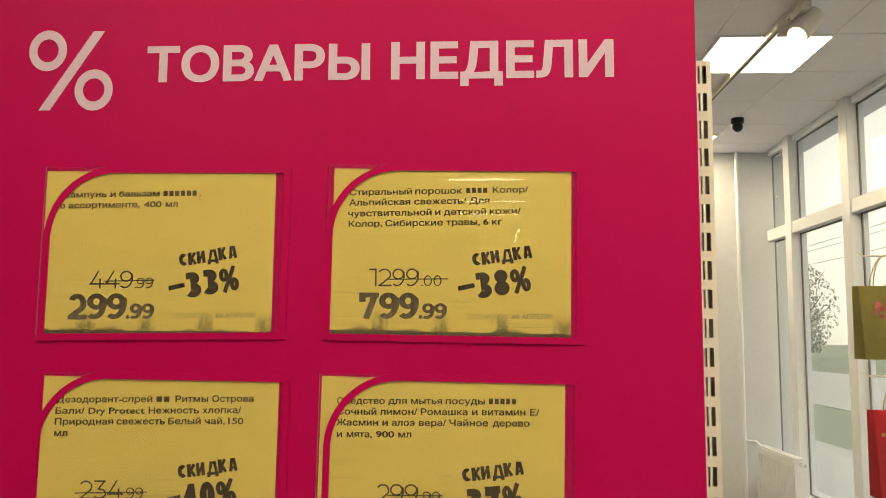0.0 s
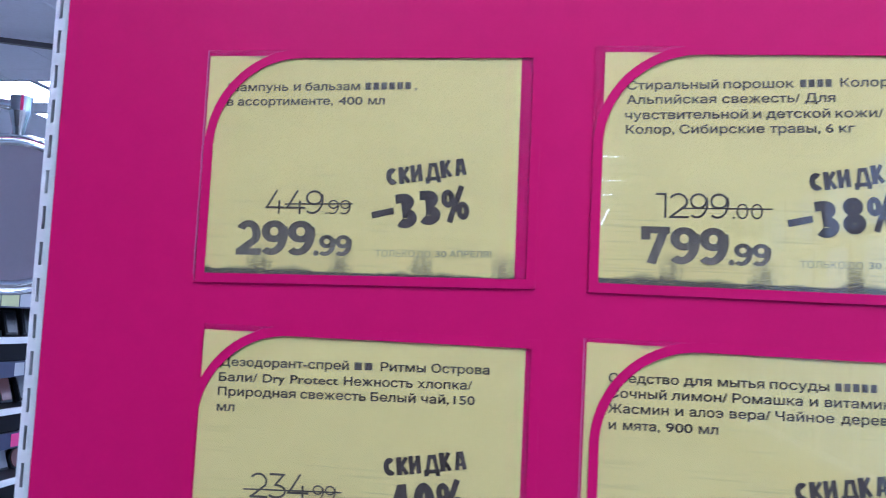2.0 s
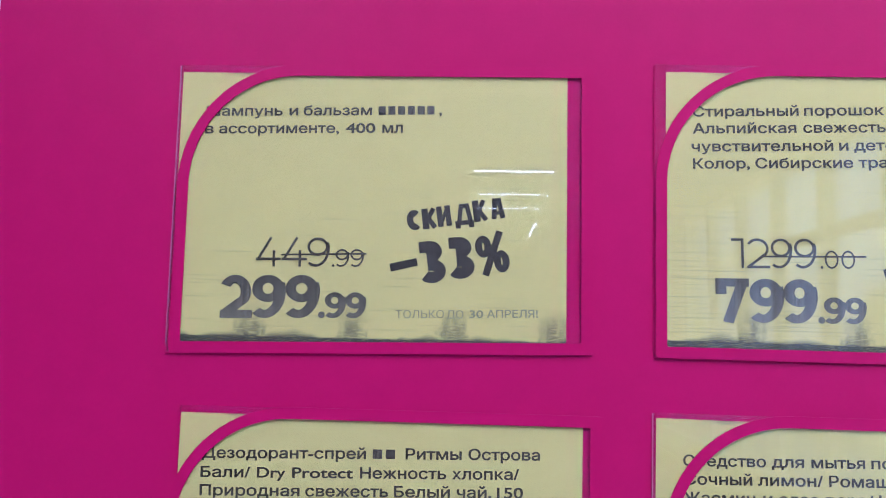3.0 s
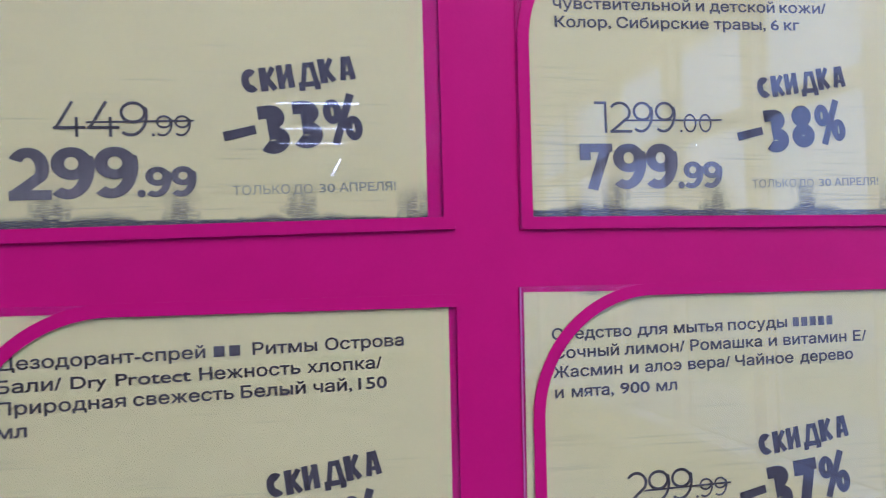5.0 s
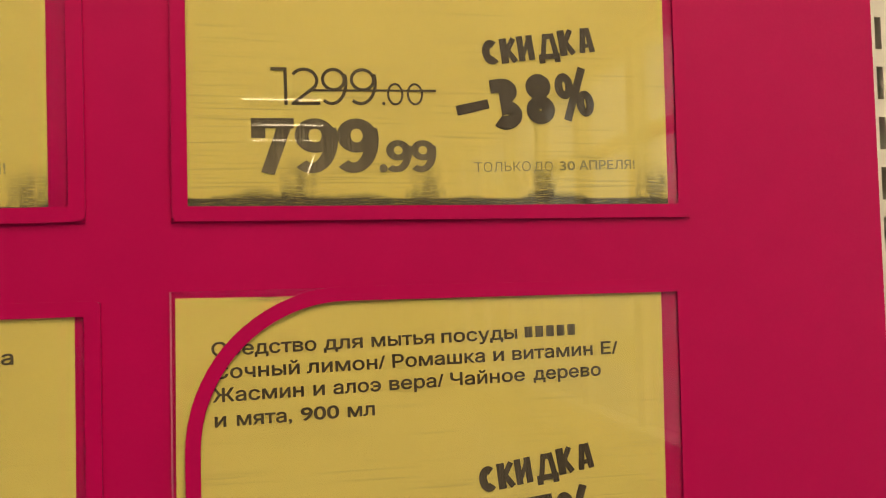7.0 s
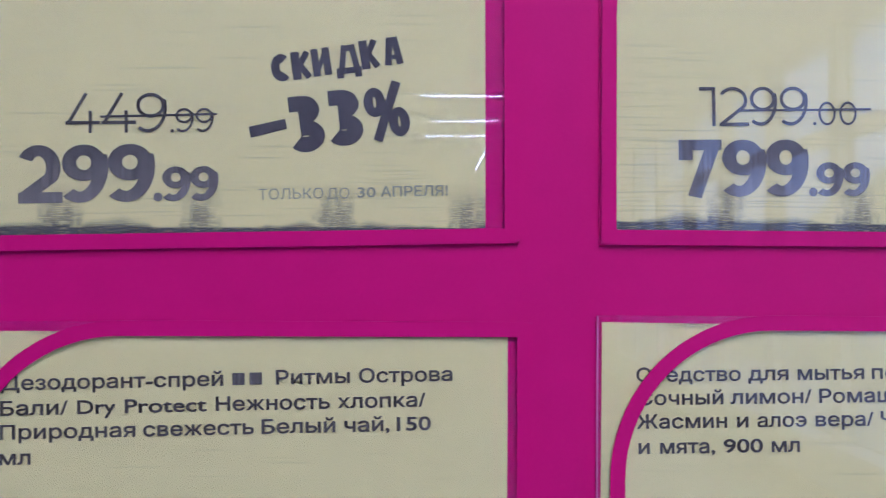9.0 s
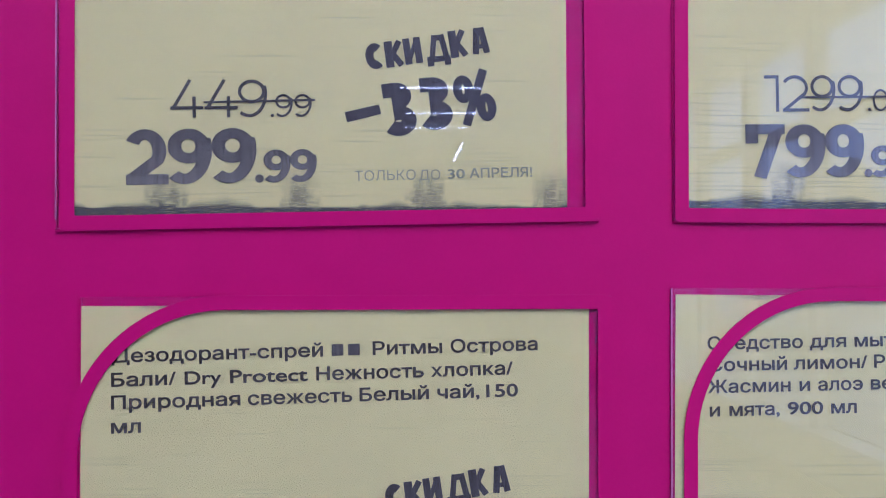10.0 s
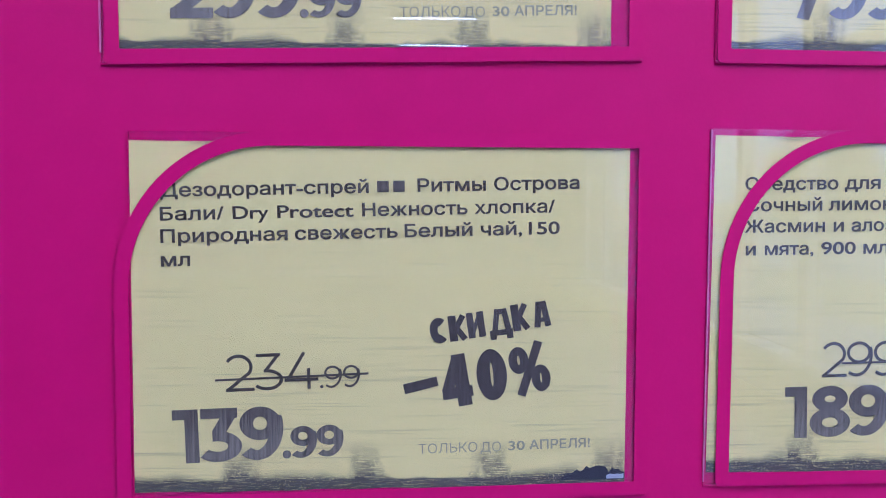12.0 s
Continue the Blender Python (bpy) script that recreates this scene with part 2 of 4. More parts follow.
def tube(points, r, sides=12, bm=None):
    """A round bar along the points."""
    bm = bm or bmesh.new()
    pts = [Vector(p) for p in points]
    rings = []
    for i, p in enumerate(pts):
        d = (pts[min(i + 1, len(pts) - 1)] - pts[max(i - 1, 0)]).normalized()
        q = d.to_track_quat("Z", "Y")
        rr = r[i] if isinstance(r, (list, tuple)) else r
        rings.append([bm.verts.new(p + q @ Vector((rr * math.cos(a), rr * math.sin(a), 0))) for a in (2 * math.pi * k / sides for k in range(sides))])
    for a, b in zip(rings, rings[1:]):
        for k in range(sides):
            bm.faces.new((a[k], a[(k + 1) % sides], b[(k + 1) % sides], b[k]))
    bm.faces.new(rings[0][::-1]), bm.faces.new(rings[-1])
    return bm


def torus(big, small, n=64, m=12, centre=(0, 0, 0)):
    """A ring in the xz plane."""
    bm = bmesh.new()
    rows = []
    for i in range(n):
        a = 2 * math.pi * i / n
        rows.append([bm.verts.new(Vector(centre) + Vector(((big + small * math.cos(b)) * math.cos(a), small * math.sin(b), (big + small * math.cos(b)) * math.sin(a))))
                     for b in (2 * math.pi * k / m for k in range(m))])
    for i in range(n):
        for k in range(m):
            bm.faces.new((rows[i][k], rows[i][(k + 1) % m], rows[(i + 1) % n][(k + 1) % m], rows[(i + 1) % n][k]))
    return bm


def disc(r, thick, n=64, centre=(0, 0, 0)):
    return tube([Vector(centre) + Vector((0, thick / 2, 0)), Vector(centre) - Vector((0, thick / 2, 0))], r, n)


def filled(wire, grow):
    """A mesh of triangles inside the closed outlines of a wire mesh, by their winding; grow widens (or thins) every stroke on each side."""
    co = np.array([v.co[:2] for v in wire.vertices])
    ed = np.array([e.vertices[:] for e in wire.edges])
    nxt = {int(a): int(b) for a, b in ed if b == a + 1}
    nxt.update({int(max(a, b)): int(min(a, b)) for a, b in ed if abs(int(a) - int(b)) > 1})
    arcs = np.array([(a, b) for a, b in nxt.items()])
    if grow:
        # outlines one by one: which way round the outermost one about each runs
        loops, left = [], set(nxt)
        while left:
            k = min(left)
            ring = [k]
            left.discard(k)
            while nxt[ring[-1]] in left:
                ring.append(nxt[ring[-1]])
                left.discard(ring[-1])
            loops.append(ring)
        sign = np.ones(len(co))
        for ring in loops:
            p = co[ring]
            q = np.roll(p, -1, axis=0)
            area = (p[:, 0] * q[:, 1] - q[:, 0] * p[:, 1]).sum()
            x, y = p[0]
            root, span = area, abs(area)
            for other in loops:
                if other is not ring:
                    a, b = co[other], np.roll(co[other], -1, axis=0)
                    cross = (a[:, 1] > y) != (b[:, 1] > y)
                    at = a[cross, 0] + (y - a[cross, 1]) / (b[cross, 1] - a[cross, 1]) * (b[cross, 0] - a[cross, 0])
                    size = (a[:, 0] * b[:, 1] - b[:, 0] * a[:, 1]).sum()
                    if int((at > x).sum()) % 2 and abs(size) > span:
                        root, span = size, abs(size)
            sign[ring] = 1 if root > 0 else -1
        d = co[arcs[:, 1]] - co[arcs[:, 0]]
        n = np.stack((d[:, 1], -d[:, 0]), 1) / np.maximum(np.linalg.norm(d, axis=1), 1e-9)[:, None] * sign[arcs[:, 0]][:, None]
        both = np.zeros_like(co)
        for k in (0, 1):
            np.add.at(both, arcs[:, k], n)
        m = both / 2
        co = co + grow * m / np.maximum((m ** 2).sum(1), 0.45)[:, None]
    return inside(co, arcs)


def inside(co, arcs):
    """A mesh of triangles wherever the closed outlines wind round the place."""
    out = delaunay_2d_cdt([Vector(p) for p in co], [tuple(int(k) for k in a) for a in arcs], [], 0, 1e-6)
    pts, tris = np.array([p[:] for p in out[0]]), np.array(out[2])
    mid = pts[tris].mean(axis=1)
    a, b = co[arcs[:, 0]], co[arcs[:, 1]]
    up = (a[None, :, 1] <= mid[:, None, 1]) & (b[None, :, 1] > mid[:, None, 1])
    down = (a[None, :, 1] > mid[:, None, 1]) & (b[None, :, 1] <= mid[:, None, 1])
    side = (b[None, :, 0] - a[None, :, 0]) * (mid[:, None, 1] - a[None, :, 1]) - (mid[:, None, 0] - a[None, :, 0]) * (b[None, :, 1] - a[None, :, 1])
    wind = (up & (side > 0)).sum(1) - (down & (side < 0)).sum(1)
    me = bpy.data.meshes.new("fill")
    me.from_pydata([(p[0], p[1], 0) for p in pts], [], [tuple(int(k) for k in t) for t in tris[wind != 0]])
    return me


# figures and brush letters drawn with strokes; lengths in millimetres, y upwards
def arc(cx, cy, rx, ry, a0, a1, n=18):
    return [(cx + rx * math.cos(radians(a0 + (a1 - a0) * k / n)), cy + ry * math.sin(radians(a0 + (a1 - a0) * k / n))) for k in range(n + 1)]


def stroke(points, width):
    """The outline of a stroke of even width along the points, counter-clockwise."""
    p = np.array(points, float)
    d = np.diff(p, axis=0)
    d /= np.maximum(np.linalg.norm(d, axis=1), 1e-9)[:, None]
    n = np.stack((-d[:, 1], d[:, 0]), 1)
    m = np.vstack((n[:1], (n[:-1] + n[1:]) / 2, n[-1:]))
    m = m / np.maximum((m ** 2).sum(1), 0.5)[:, None] * width / 2
    return [tuple(q) for q in np.vstack((p - m, (p + m)[::-1]))]


def hoop(cx, cy, rx, ry, width):
    """A ring: its outer outline, and its inner one the other way round."""
    return [arc(cx, cy, rx + width / 2, ry + width / 2, 0, 350, 35), arc(cx, cy, rx - width / 2, ry - width / 2, 350, 0, 35)]


def glyph(ch, w, h, s):
    """Outlines of one figure or brush letter, w wide and h high, in strokes s wide."""
    e = s / 2
    if ch == "0":
        return hoop(w / 2, h / 2, w / 2 - e, h / 2 - e, s)
    if ch == "1":
        return [stroke([(0, h - e), (w, h - e)], s), stroke([(w - e, 0), (w - e, h)], s)]
    if ch == "2":
        return [stroke(arc(0.47 * w, 0.70 * h - e, 0.49 * w - e, 0.30 * h, 150, -34) + [(0.06 * w + e * 0.6, e * 1.1)], s), stroke([(0.02 * w, e), (w, e)], s)]
    if ch == "3":
        mid = 0.575 * h
        return [stroke([(0.03 * w, h - e), (0.92 * w, h - e)], s), stroke([(0.90 * w - e * 0.8, h - e * 0.8), (0.36 * w + e * 0.5, mid - e * 0.4)], s),
                stroke([(0.30 * w, mid - e)] + arc(0.42 * w, mid / 2, 0.58 * w - e, mid / 2 - e, 88, -142), s)]
    if ch == "4":
        return [stroke([(0.60 * w, h), (0.05 * w + e * 0.7, 0.25 * h)], s), stroke([(0, 0.26 * h), (w, 0.26 * h)], s), stroke([(0.72 * w, 0), (0.72 * w, 0.56 * h)], s)]
    if ch == "7":
        return [stroke([(0, h - e), (w, h - e)], s), stroke([(e, h), (e, 0.64 * h)], s), stroke([(w - e * 1.1, h - e * 0.6), (0.36 * w, 0)], s)]
    if ch == "8":
        return hoop(w / 2, 0.745 * h, 0.44 * w - e, 0.255 * h - e, s) + hoop(w / 2, 0.285 * h, w / 2 - e, 0.285 * h - e, s)
    if ch == "9":
        return hoop(0.47 * w, 0.685 * h, 0.47 * w - e, 0.315 * h - e, s) + [stroke(arc(0.38 * w, 0.62 * h, 0.62 * w - e, 0.62 * h - e, 22, -122, 24), s)]
    if ch == ".":
        return [arc(w / 2, w / 2, w / 2, w / 2, 0, 345, 23)]
    if ch == "З":
        return [stroke([(0.04 * w, h - e)] + arc(0.42 * w, 0.74 * h, 0.52 * w - e, 0.26 * h - e, 90, -90) + [(0.30 * w, 0.48 * h + e)], s),
                stroke([(0.30 * w, 0.56 * h - e)] + arc(0.44 * w, 0.28 * h, 0.56 * w - e, 0.28 * h - e, 90, -150), s)]
    if ch == "Ч":
        return [stroke([(0.62 * w, h - e * 0.6), (0.16 * w, 0.30 * h)], s * 0.8), stroke([(0, 0.27 * h), (w, 0.27 * h)], s * 0.8), stroke([(0.70 * w, 0), (0.66 * w, h)], s)]
    if ch == "%":
        b = s * 0.62
        return hoop(0.25 * w, 0.68 * h, 0.25 * w - b / 2, 0.26 * h - b / 2, b) + hoop(0.76 * w, 0.29 * h, 0.24 * w - b / 2, 0.26 * h - b / 2, b) + [stroke([(0.22 * w, 0), (0.80 * w, h)], b)]
    if ch == "С":
        return [stroke(arc(0.58 * w, h / 2, 0.58 * w - e, h / 2 - e, 48, 308), s)]
    if ch == "К":
        return [stroke([(e, 0), (e, h)], s), stroke([(s * 0.7, 0.40 * h), (w - e * 0.5, h - e * 0.2)], s * 0.72), stroke([(s * 0.8, 0.58 * h), (w - e * 0.5, e * 0.2)], s * 0.75)]
    if ch == "И":
        return [stroke([(e * 0.85, 0), (e * 0.85, h)], s * 0.85), stroke([(w - e * 0.85, 0), (w - e * 0.85, h)], s * 0.85), stroke([(e, 0.14 * h), (w - e, 0.86 * h)], s * 0.55)]
    if ch == "Д":
        return [stroke([(0.20 * w, 0.2 * h), (0.40 * w, h)], s * 0.68), stroke([(0.84 * w, 0.2 * h), (0.68 * w, h)], s * 0.72), stroke([(0.34 * w, h - e * 0.7), (0.74 * w, h - e * 0.7)], s * 0.7),
                stroke([(0, 0.22 * h), (w, 0.22 * h)], s * 0.7), stroke([(e * 0.8, 0), (e * 0.8, 0.3 * h)], s * 0.8), stroke([(w - e * 0.8, 0), (w - e * 0.8, 0.3 * h)], s * 0.8)]
    if ch == "А":
        return [stroke([(e * 0.8, 0), (0.42 * w, h)], s * 0.78), stroke([(w - e * 0.8, 0), (0.64 * w, h)], s * 0.78), stroke([(0.32 * w, h - e * 0.7), (0.74 * w, h - e * 0.7)], s * 0.7), stroke([(0.22 * w, 0.28 * h), (0.82 * w, 0.28 * h)], s * 0.55)]
    return [stroke([(0, h / 2), (w, h / 2)], s)]


def print_glyphs(items, y):
    """One flat mesh facing -y of glyphs (character, middle x, foot, width, height, stroke, turn, broad) in millimetres from the upper-left corner, downwards.
    broad: how much wider upright strokes are than level ones."""
    bm = bmesh.new()
    for ch, x, foot, w, h, s, turn, broad in items:
        loops, a = glyph(ch, w / broad, h, s), radians(turn)
        co, arcs = [], []
        for ring in loops:
            k = len(co)
            co += ring
            arcs += [(k + i, k + (i + 1) % len(ring)) for i in range(len(ring))]
        me = inside(np.array(co, float), np.array(arcs))
        for v in me.vertices:
            px, pz = v.co.x * broad - w / 2, v.co.y
            rough = 0.012 * s * noise.noise((v.co.x * 1.3, v.co.y * 1.3, x))
            v.co = ((x + px * math.cos(a) - pz * math.sin(a) + rough) * 0.001, y, (-foot + px * math.sin(a) + pz * math.cos(a) + rough) * 0.001)
        bm.from_mesh(me)
        bpy.data.meshes.remove(me)
    for f in bm.faces:
        f.normal_update()
        if f.normal.y > 0:
            f.normal_flip()
    return bm


def letters(body, x0, x1, base, cap, bold=0.0, turn=0.0, y=0.0, digits=False):
    """Lettering as a flat mesh that faces -y: from x0 to x1, standing on z = base, capitals cap high; turn in degrees about its start.
    bold: by how much of an em each stroke is thickened (or thinned) on each side; digits: cap is the whole height."""
    c = bpy.data.curves.new("text", "FONT")
    c.body, c.resolution_u, c.fill_mode = body, 5, "NONE"
    o = new("text", c)
    bpy.context.view_layer.update()
    wire = bpy.data.meshes.new_from_object(o.evaluated_get(bpy.context.evaluated_depsgraph_get()))
    me = filled(wire, bold)
    bm = bmesh.new()
    bm.from_mesh(me)
    bpy.data.objects.remove(o), bpy.data.curves.remove(c), bpy.data.meshes.remove(me), bpy.data.meshes.remove(wire)
    bmesh.ops.delete(bm, geom=[v for v in bm.verts if not v.link_faces], context="VERTS")
    lo, hi = min(v.co.x for v in bm.verts), max(v.co.x for v in bm.verts)
    low, high = min(v.co.y for v in bm.verts), max(v.co.y for v in bm.verts)
    start = low if digits else -bold
    sx, sz, a = (x1 - x0) / (hi - lo), cap / (high - low if digits else 0.70 + 2 * bold), radians(turn)
    for v in bm.verts:
        px, pz = (v.co.x - lo) * sx, (v.co.y - start) * sz
        v.co = Vector((x0 + px * math.cos(a) - pz * math.sin(a), y, base + px * math.sin(a) + pz * math.cos(a)))
    for f in bm.faces:
        f.normal_update()
        if f.normal.y > 0:
            f.normal_flip()
    return bm


def bar(x0, x1, z0, z1, turn=0.0, y=0.0, taper=0.0):
    """A printed bar on the sheet."""
    bm, a = bmesh.new(), radians(turn)
    vs = []
    for px, pz in ((0, 0), (x1 - x0, taper), (x1 - x0, z1 - z0), (0, z1 - z0)):
        vs.append(bm.verts.new((x0 + px * math.cos(a) - pz * math.sin(a), y, z0 + px * math.sin(a) + pz * math.cos(a))))
    bm.faces.new(vs)
    return bm


# ---- the room ----
def setting(name, bm, mat, label, category):
    return tagged(obj(name, bm, mat), label, category, kind="structure")


setting("floor", box(LEFT_X, WIN_X + 0.3, BACK_Y, 9.0, -0.1, 0.0), FLOORING, "grey glazed tile floor of the shop", "floor")
cb = box(LEFT_X, WIN_X + 0.3, BACK_Y, 9.0, CEIL, CEIL + 0.1)
for i in range(-10, 5):
    box(i * 0.6 + 0.24 - 0.004, i * 0.6 + 0.24 + 0.004, -4, 5.8, CEIL - 0.003, CEIL + 0.01, 0, cb)
for j in range(-6, 10):
    box(LEFT_X, WIN_X, j * 0.6 + 0.172, j * 0.6 + 0.18, CEIL - 0.002, CEIL + 0.01, 0, cb)
setting("ceiling", cb, CEILING, "off-white tiled suspended shop ceiling", "ceiling")
setting("wall_west", box(LEFT_X - 0.2, LEFT_X, BACK_Y, 9.0, 0, CEIL), WHITE, "plain white painted wall", "wall")
setting("wall_south", box(LEFT_X, WIN_X, BACK_Y - 0.2, BACK_Y, 0, CEIL), WHITE, "plain white painted wall", "wall")
setting("wall_north", box(LEFT_X, 0.9, 8.8, 9.0, 0, CEIL), WHITE, "plain white painted wall", "wall")
setting("wall_corner", box(0.9, WIN_X + 0.3, FAR_Y, FAR_Y + 0.2, 0, CEIL), WHITE, "white painted wall beside the shop windows", "wall")
setting("wall_return", box(0.7, 0.9, FAR_Y, 8.8, 0, CEIL), WHITE, "white painted return wall", "wall")

# shop windows along the long wall
HEAD, TRANSOM, SILL = CEIL - 0.03, 2.36, 0.32
POSTS = [5.35 - 1.01 * k for k in range(17)]
setting("wall_east", box(WIN_X - 0.02, WIN_X + 0.25, BACK_Y, FAR_Y, 0, SILL), WHITE, "low white wall under the shop windows", "wall")
setting("wall_east_end", box(WIN_X - 0.02, WIN_X + 0.25, BACK_Y, POSTS[-1], SILL, CEIL), WHITE, "white wall past the windows", "wall")
edges = [FAR_Y] + POSTS
for k, (hi, lo) in enumerate(zip(edges, edges[1:])):
    w = thing("window_%d" % (k + 1), "tall white-framed shop window with a cross bar", "window", (WIN_X, lo, SILL), kind="structure")
    L, H, T = hi - lo, HEAD - SILL, TRANSOM - SILL
    part("post", box(-0.055, 0.06, -0.06, 0.06, 0, CEIL - SILL, 0.004), PVC, w)
    part("cross_bar", box(-0.045, 0.06, 0.062, L - 0.062, T - 0.045, T + 0.045, 0.004), PVC, w)
    part("head_bar", box(-0.02, 0.06, 0.062, L - 0.062, H - 0.02, CEIL - SILL - 0.002, 0.004), PVC, w)
    part("window_sill", box(-0.16, 0.06, 0.062, L - 0.062, 0.0, 0.05, 0.006), PVC, w)
    for z0, z1 in ((0.05, T - 0.045), (T + 0.045, H - 0.02)):
        g = box(0.012, 0.02, 0.062, 0.074, z0, z1)
        for a in ((0.012, 0.02, L - 0.074, L - 0.062, z0, z1), (0.012, 0.02, 0.074, L - 0.074, z0, z0 + 0.012), (0.012, 0.02, 0.074, L - 0.074, z1 - 0.012, z1)):
            box(*a, 0, g)
        part("gasket", g, GASKET, w)
        p = part("pane", box(0.022, 0.032, 0.064, L - 0.064, z0 + 0.002, z1 - 0.002), GLASS, w)
        p.visible_shadow = False


# ---- outdoors ----
gb = box(WIN_X + 0.26, 900, -600, 600, -0.35, -0.25)
setting("ground", gb, GRASS, "pale wet grass verge reaching the horizon", "ground")
setting("road", box(9.5, 20, -600, 600, -0.249, -0.23), ASPHALT, "grey wet asphalt street beside the shop", "road")
setting("pavement", box(WIN_X + 0.27, 6.0, -200, 300, -0.249, -0.2), ASPHALT, "grey pavement along the shop front", "pavement")


def tree(place, height, seed):
    rnd = random.Random(seed)
    t = thing("tree", "bare-looking roadside tree, its dull green paled as by mist", "tree", place, "trees across the street")
    tb = tube([(0, 0, 0), (0.1, 0.05, height * 0.3), (0.0, 0.1, height * 0.7)], [0.22, 0.16, 0.05], 8)
    for k in range(9):
        z, a, ln = height * rnd.uniform(0.25, 0.6), rnd.uniform(0, 6.3), height * rnd.uniform(0.2, 0.38)
        tube([(0, 0, z), (ln * 0.6 * math.cos(a), ln * 0.6 * math.sin(a), z + ln * 0.4), (ln * math.cos(a), ln * math.sin(a), z + ln * 0.8)], [0.08, 0.05, 0.02], 6, tb)
    part("trunk", tb, BARK, t)
    vs, fs = [], []
    for k in range(4500):
        a, h = rnd.uniform(0, 6.3), rnd.random()
        r = height * 0.36 * math.sin(math.pi * (0.25 + 0.72 * h)) * rnd.uniform(0.3, 1.05) * (0.75 + 0.35 * math.sin(3 * a + seed + 5 * h))
        c = Vector((r * math.cos(a), r * math.sin(a), height * (0.08 + 0.92 * h)))
        q = Euler((rnd.uniform(0, 6), rnd.uniform(0, 6), rnd.uniform(0, 6))).to_matrix()
        s = rnd.uniform(0.07, 0.17)
        i = len(vs)
        vs += [c + q @ Vector(p) * s for p in ((-1, -0.5, 0), (0.2, -0.6, 0.2), (1, 0.1, 0), (0, 0.7, -0.2))]
        fs.append((i, i + 1, i + 2, i + 3))
    me = bpy.data.meshes.new("crown")
    me.from_pydata([tuple(v) for v in vs], [], fs)
    me.materials.append(HAZED_LEAF)
    cr = new("crown", me)
    cr.parent = t
    return t


rnd = random.Random(5)
for k in range(22):
    tree((rnd.uniform(27, 44), 18 + k * 5 + rnd.uniform(-2, 2), -0.3), rnd.uniform(7, 12), k)
for k in range(10):
    tree((rnd.uniform(24, 40), -90 + k * 11 + rnd.uniform(-3, 3), -0.3), rnd.uniform(5, 8), 40 + k)
pole = thing("utility_pole", "grey concrete utility pole beside the street", "pole", (22, 60, -0.3))
part("mast", tube([(0, 0, 0), (0, 0, 8.5)], [0.14, 0.09], 12), ASPHALT, pole)
part("cross_arm", box(-0.5, 0.5, -0.04, 0.04, 8.1, 8.18), ASPHALT, pole)
for k, z in enumerate((7.55, 7.3, 6.5)):
    pts = [(22 - s * 0.25 + 0.3 * (k - 1), 60 - s * 2.6, z + 0.003 * (s - 15) ** 2 - 0.4) for s in range(31)]
    cable = tagged(obj("power_line", tube(pts, 0.016, 5), GASKET), "black overhead power line across the street", "cable", "power lines")


# ---- ceiling fixtures ----
def led_panel(x0, y0, s=0.595):
    t = thing("ceiling_light", "square white recessed led ceiling panel, lit", "ceiling light", (x0, y0, CEIL), "led ceiling panels")
    fr = box(0, s, 0, 0.012, -0.012, 0.0)
    for a in ((0, s, s - 0.012, s), (0, 0.012, 0.012, s - 0.012), (s - 0.012, s, 0.012, s - 0.012)):
        box(*a, -0.012, 0.0, 0, fr)
    part("frame", fr, PVC, t)
    part("diffuser", box(0.012, s - 0.012, 0.012, s - 0.012, -0.007, -0.003), LAMP, t)
    return t


first = led_panel(1.45, 3.17)
# those with y under 2 are unseen, the last added to brighten the board
for x, y in ((-3.76, 4.62), (-3.76, 5.55), (-4.40, 4.62), (-4.40, 5.55), (-5.04, 4.62), (-1.3, 3.17), (1.44, 5.26), (-3.76, 1.9), (-1.3, 0.4), (1.45, 0.4), (-1.3, -2.4), (1.45, -2.4), (0.1, -1.35)):
    copy_thing(first, Matrix.Translation((x, y, CEIL)))


def linear_lamp(place, length, turn=0.0):
    t = thing("linear_lamp", "slim white linear ceiling lamp, lit", "ceiling light", place, "linear ceiling lamps", turn=Matrix.Rotation(radians(turn), 4, "Z"))
    part("body", box(-length / 2 - 0.02, length / 2 + 0.02, -0.03, 0.03, -0.03, 0.0, 0.004), PVC, t)
    part("diffuser", box(-length / 2, length / 2, -0.013, 0.013, -0.036, -0.031), TUBE, t)


linear_lamp((0.25, -6.9, CEIL), 0.75)
linear_lamp((0.32, -8.15, CEIL), 0.75)
linear_lamp((0.3, -9.1, CEIL), 0.75)
linear_lamp((0.72, -11.3, CEIL), 1.9, 90)

rail = thing("track_rail", "white ceiling track rail for spotlights", "light track", (1.70, 0, CEIL))
part("rail_body", box(-0.018, 0.018, 1.2, 4.9, -0.034, 0.0, 0.003), STEEL, rail)
part("groove", box(-0.006, 0.006, 1.25, 4.85, -0.0365, -0.0345), GASKET, rail)
spot = thing("track_spotlight", "white cylindrical track spotlight, lit", "spotlight", (1.70, 2.74, CEIL - 0.0375))
part("adapter", box(-0.017, 0.017, -0.09, 0.09, -0.035, -0.001, 0.003), STEEL, spot)
part("arm", tube([(0, 0, -0.03), (0.01, 0, -0.06)], 0.012), STEEL, spot)
d = Vector((-0.60, -0.38, -0.70)).normalized()
c0 = Vector((0.02, 0.0, -0.085))
part("can", tube([c0 - d * 0.09, c0 - d * 0.085, c0 + d * 0.085, c0 + d * 0.09], [0.044, 0.05, 0.05, 0.047], 32), STEEL, spot, smooth=False)
part("bracket", box(-0.085, 0.095, 0.052, 0.064, -0.115, -0.036, 0.003), STEEL, spot)
part("lens", tube([c0 + d * 0.0905, c0 + d * 0.094], 0.042, 32), SPOT_GLOW, spot)
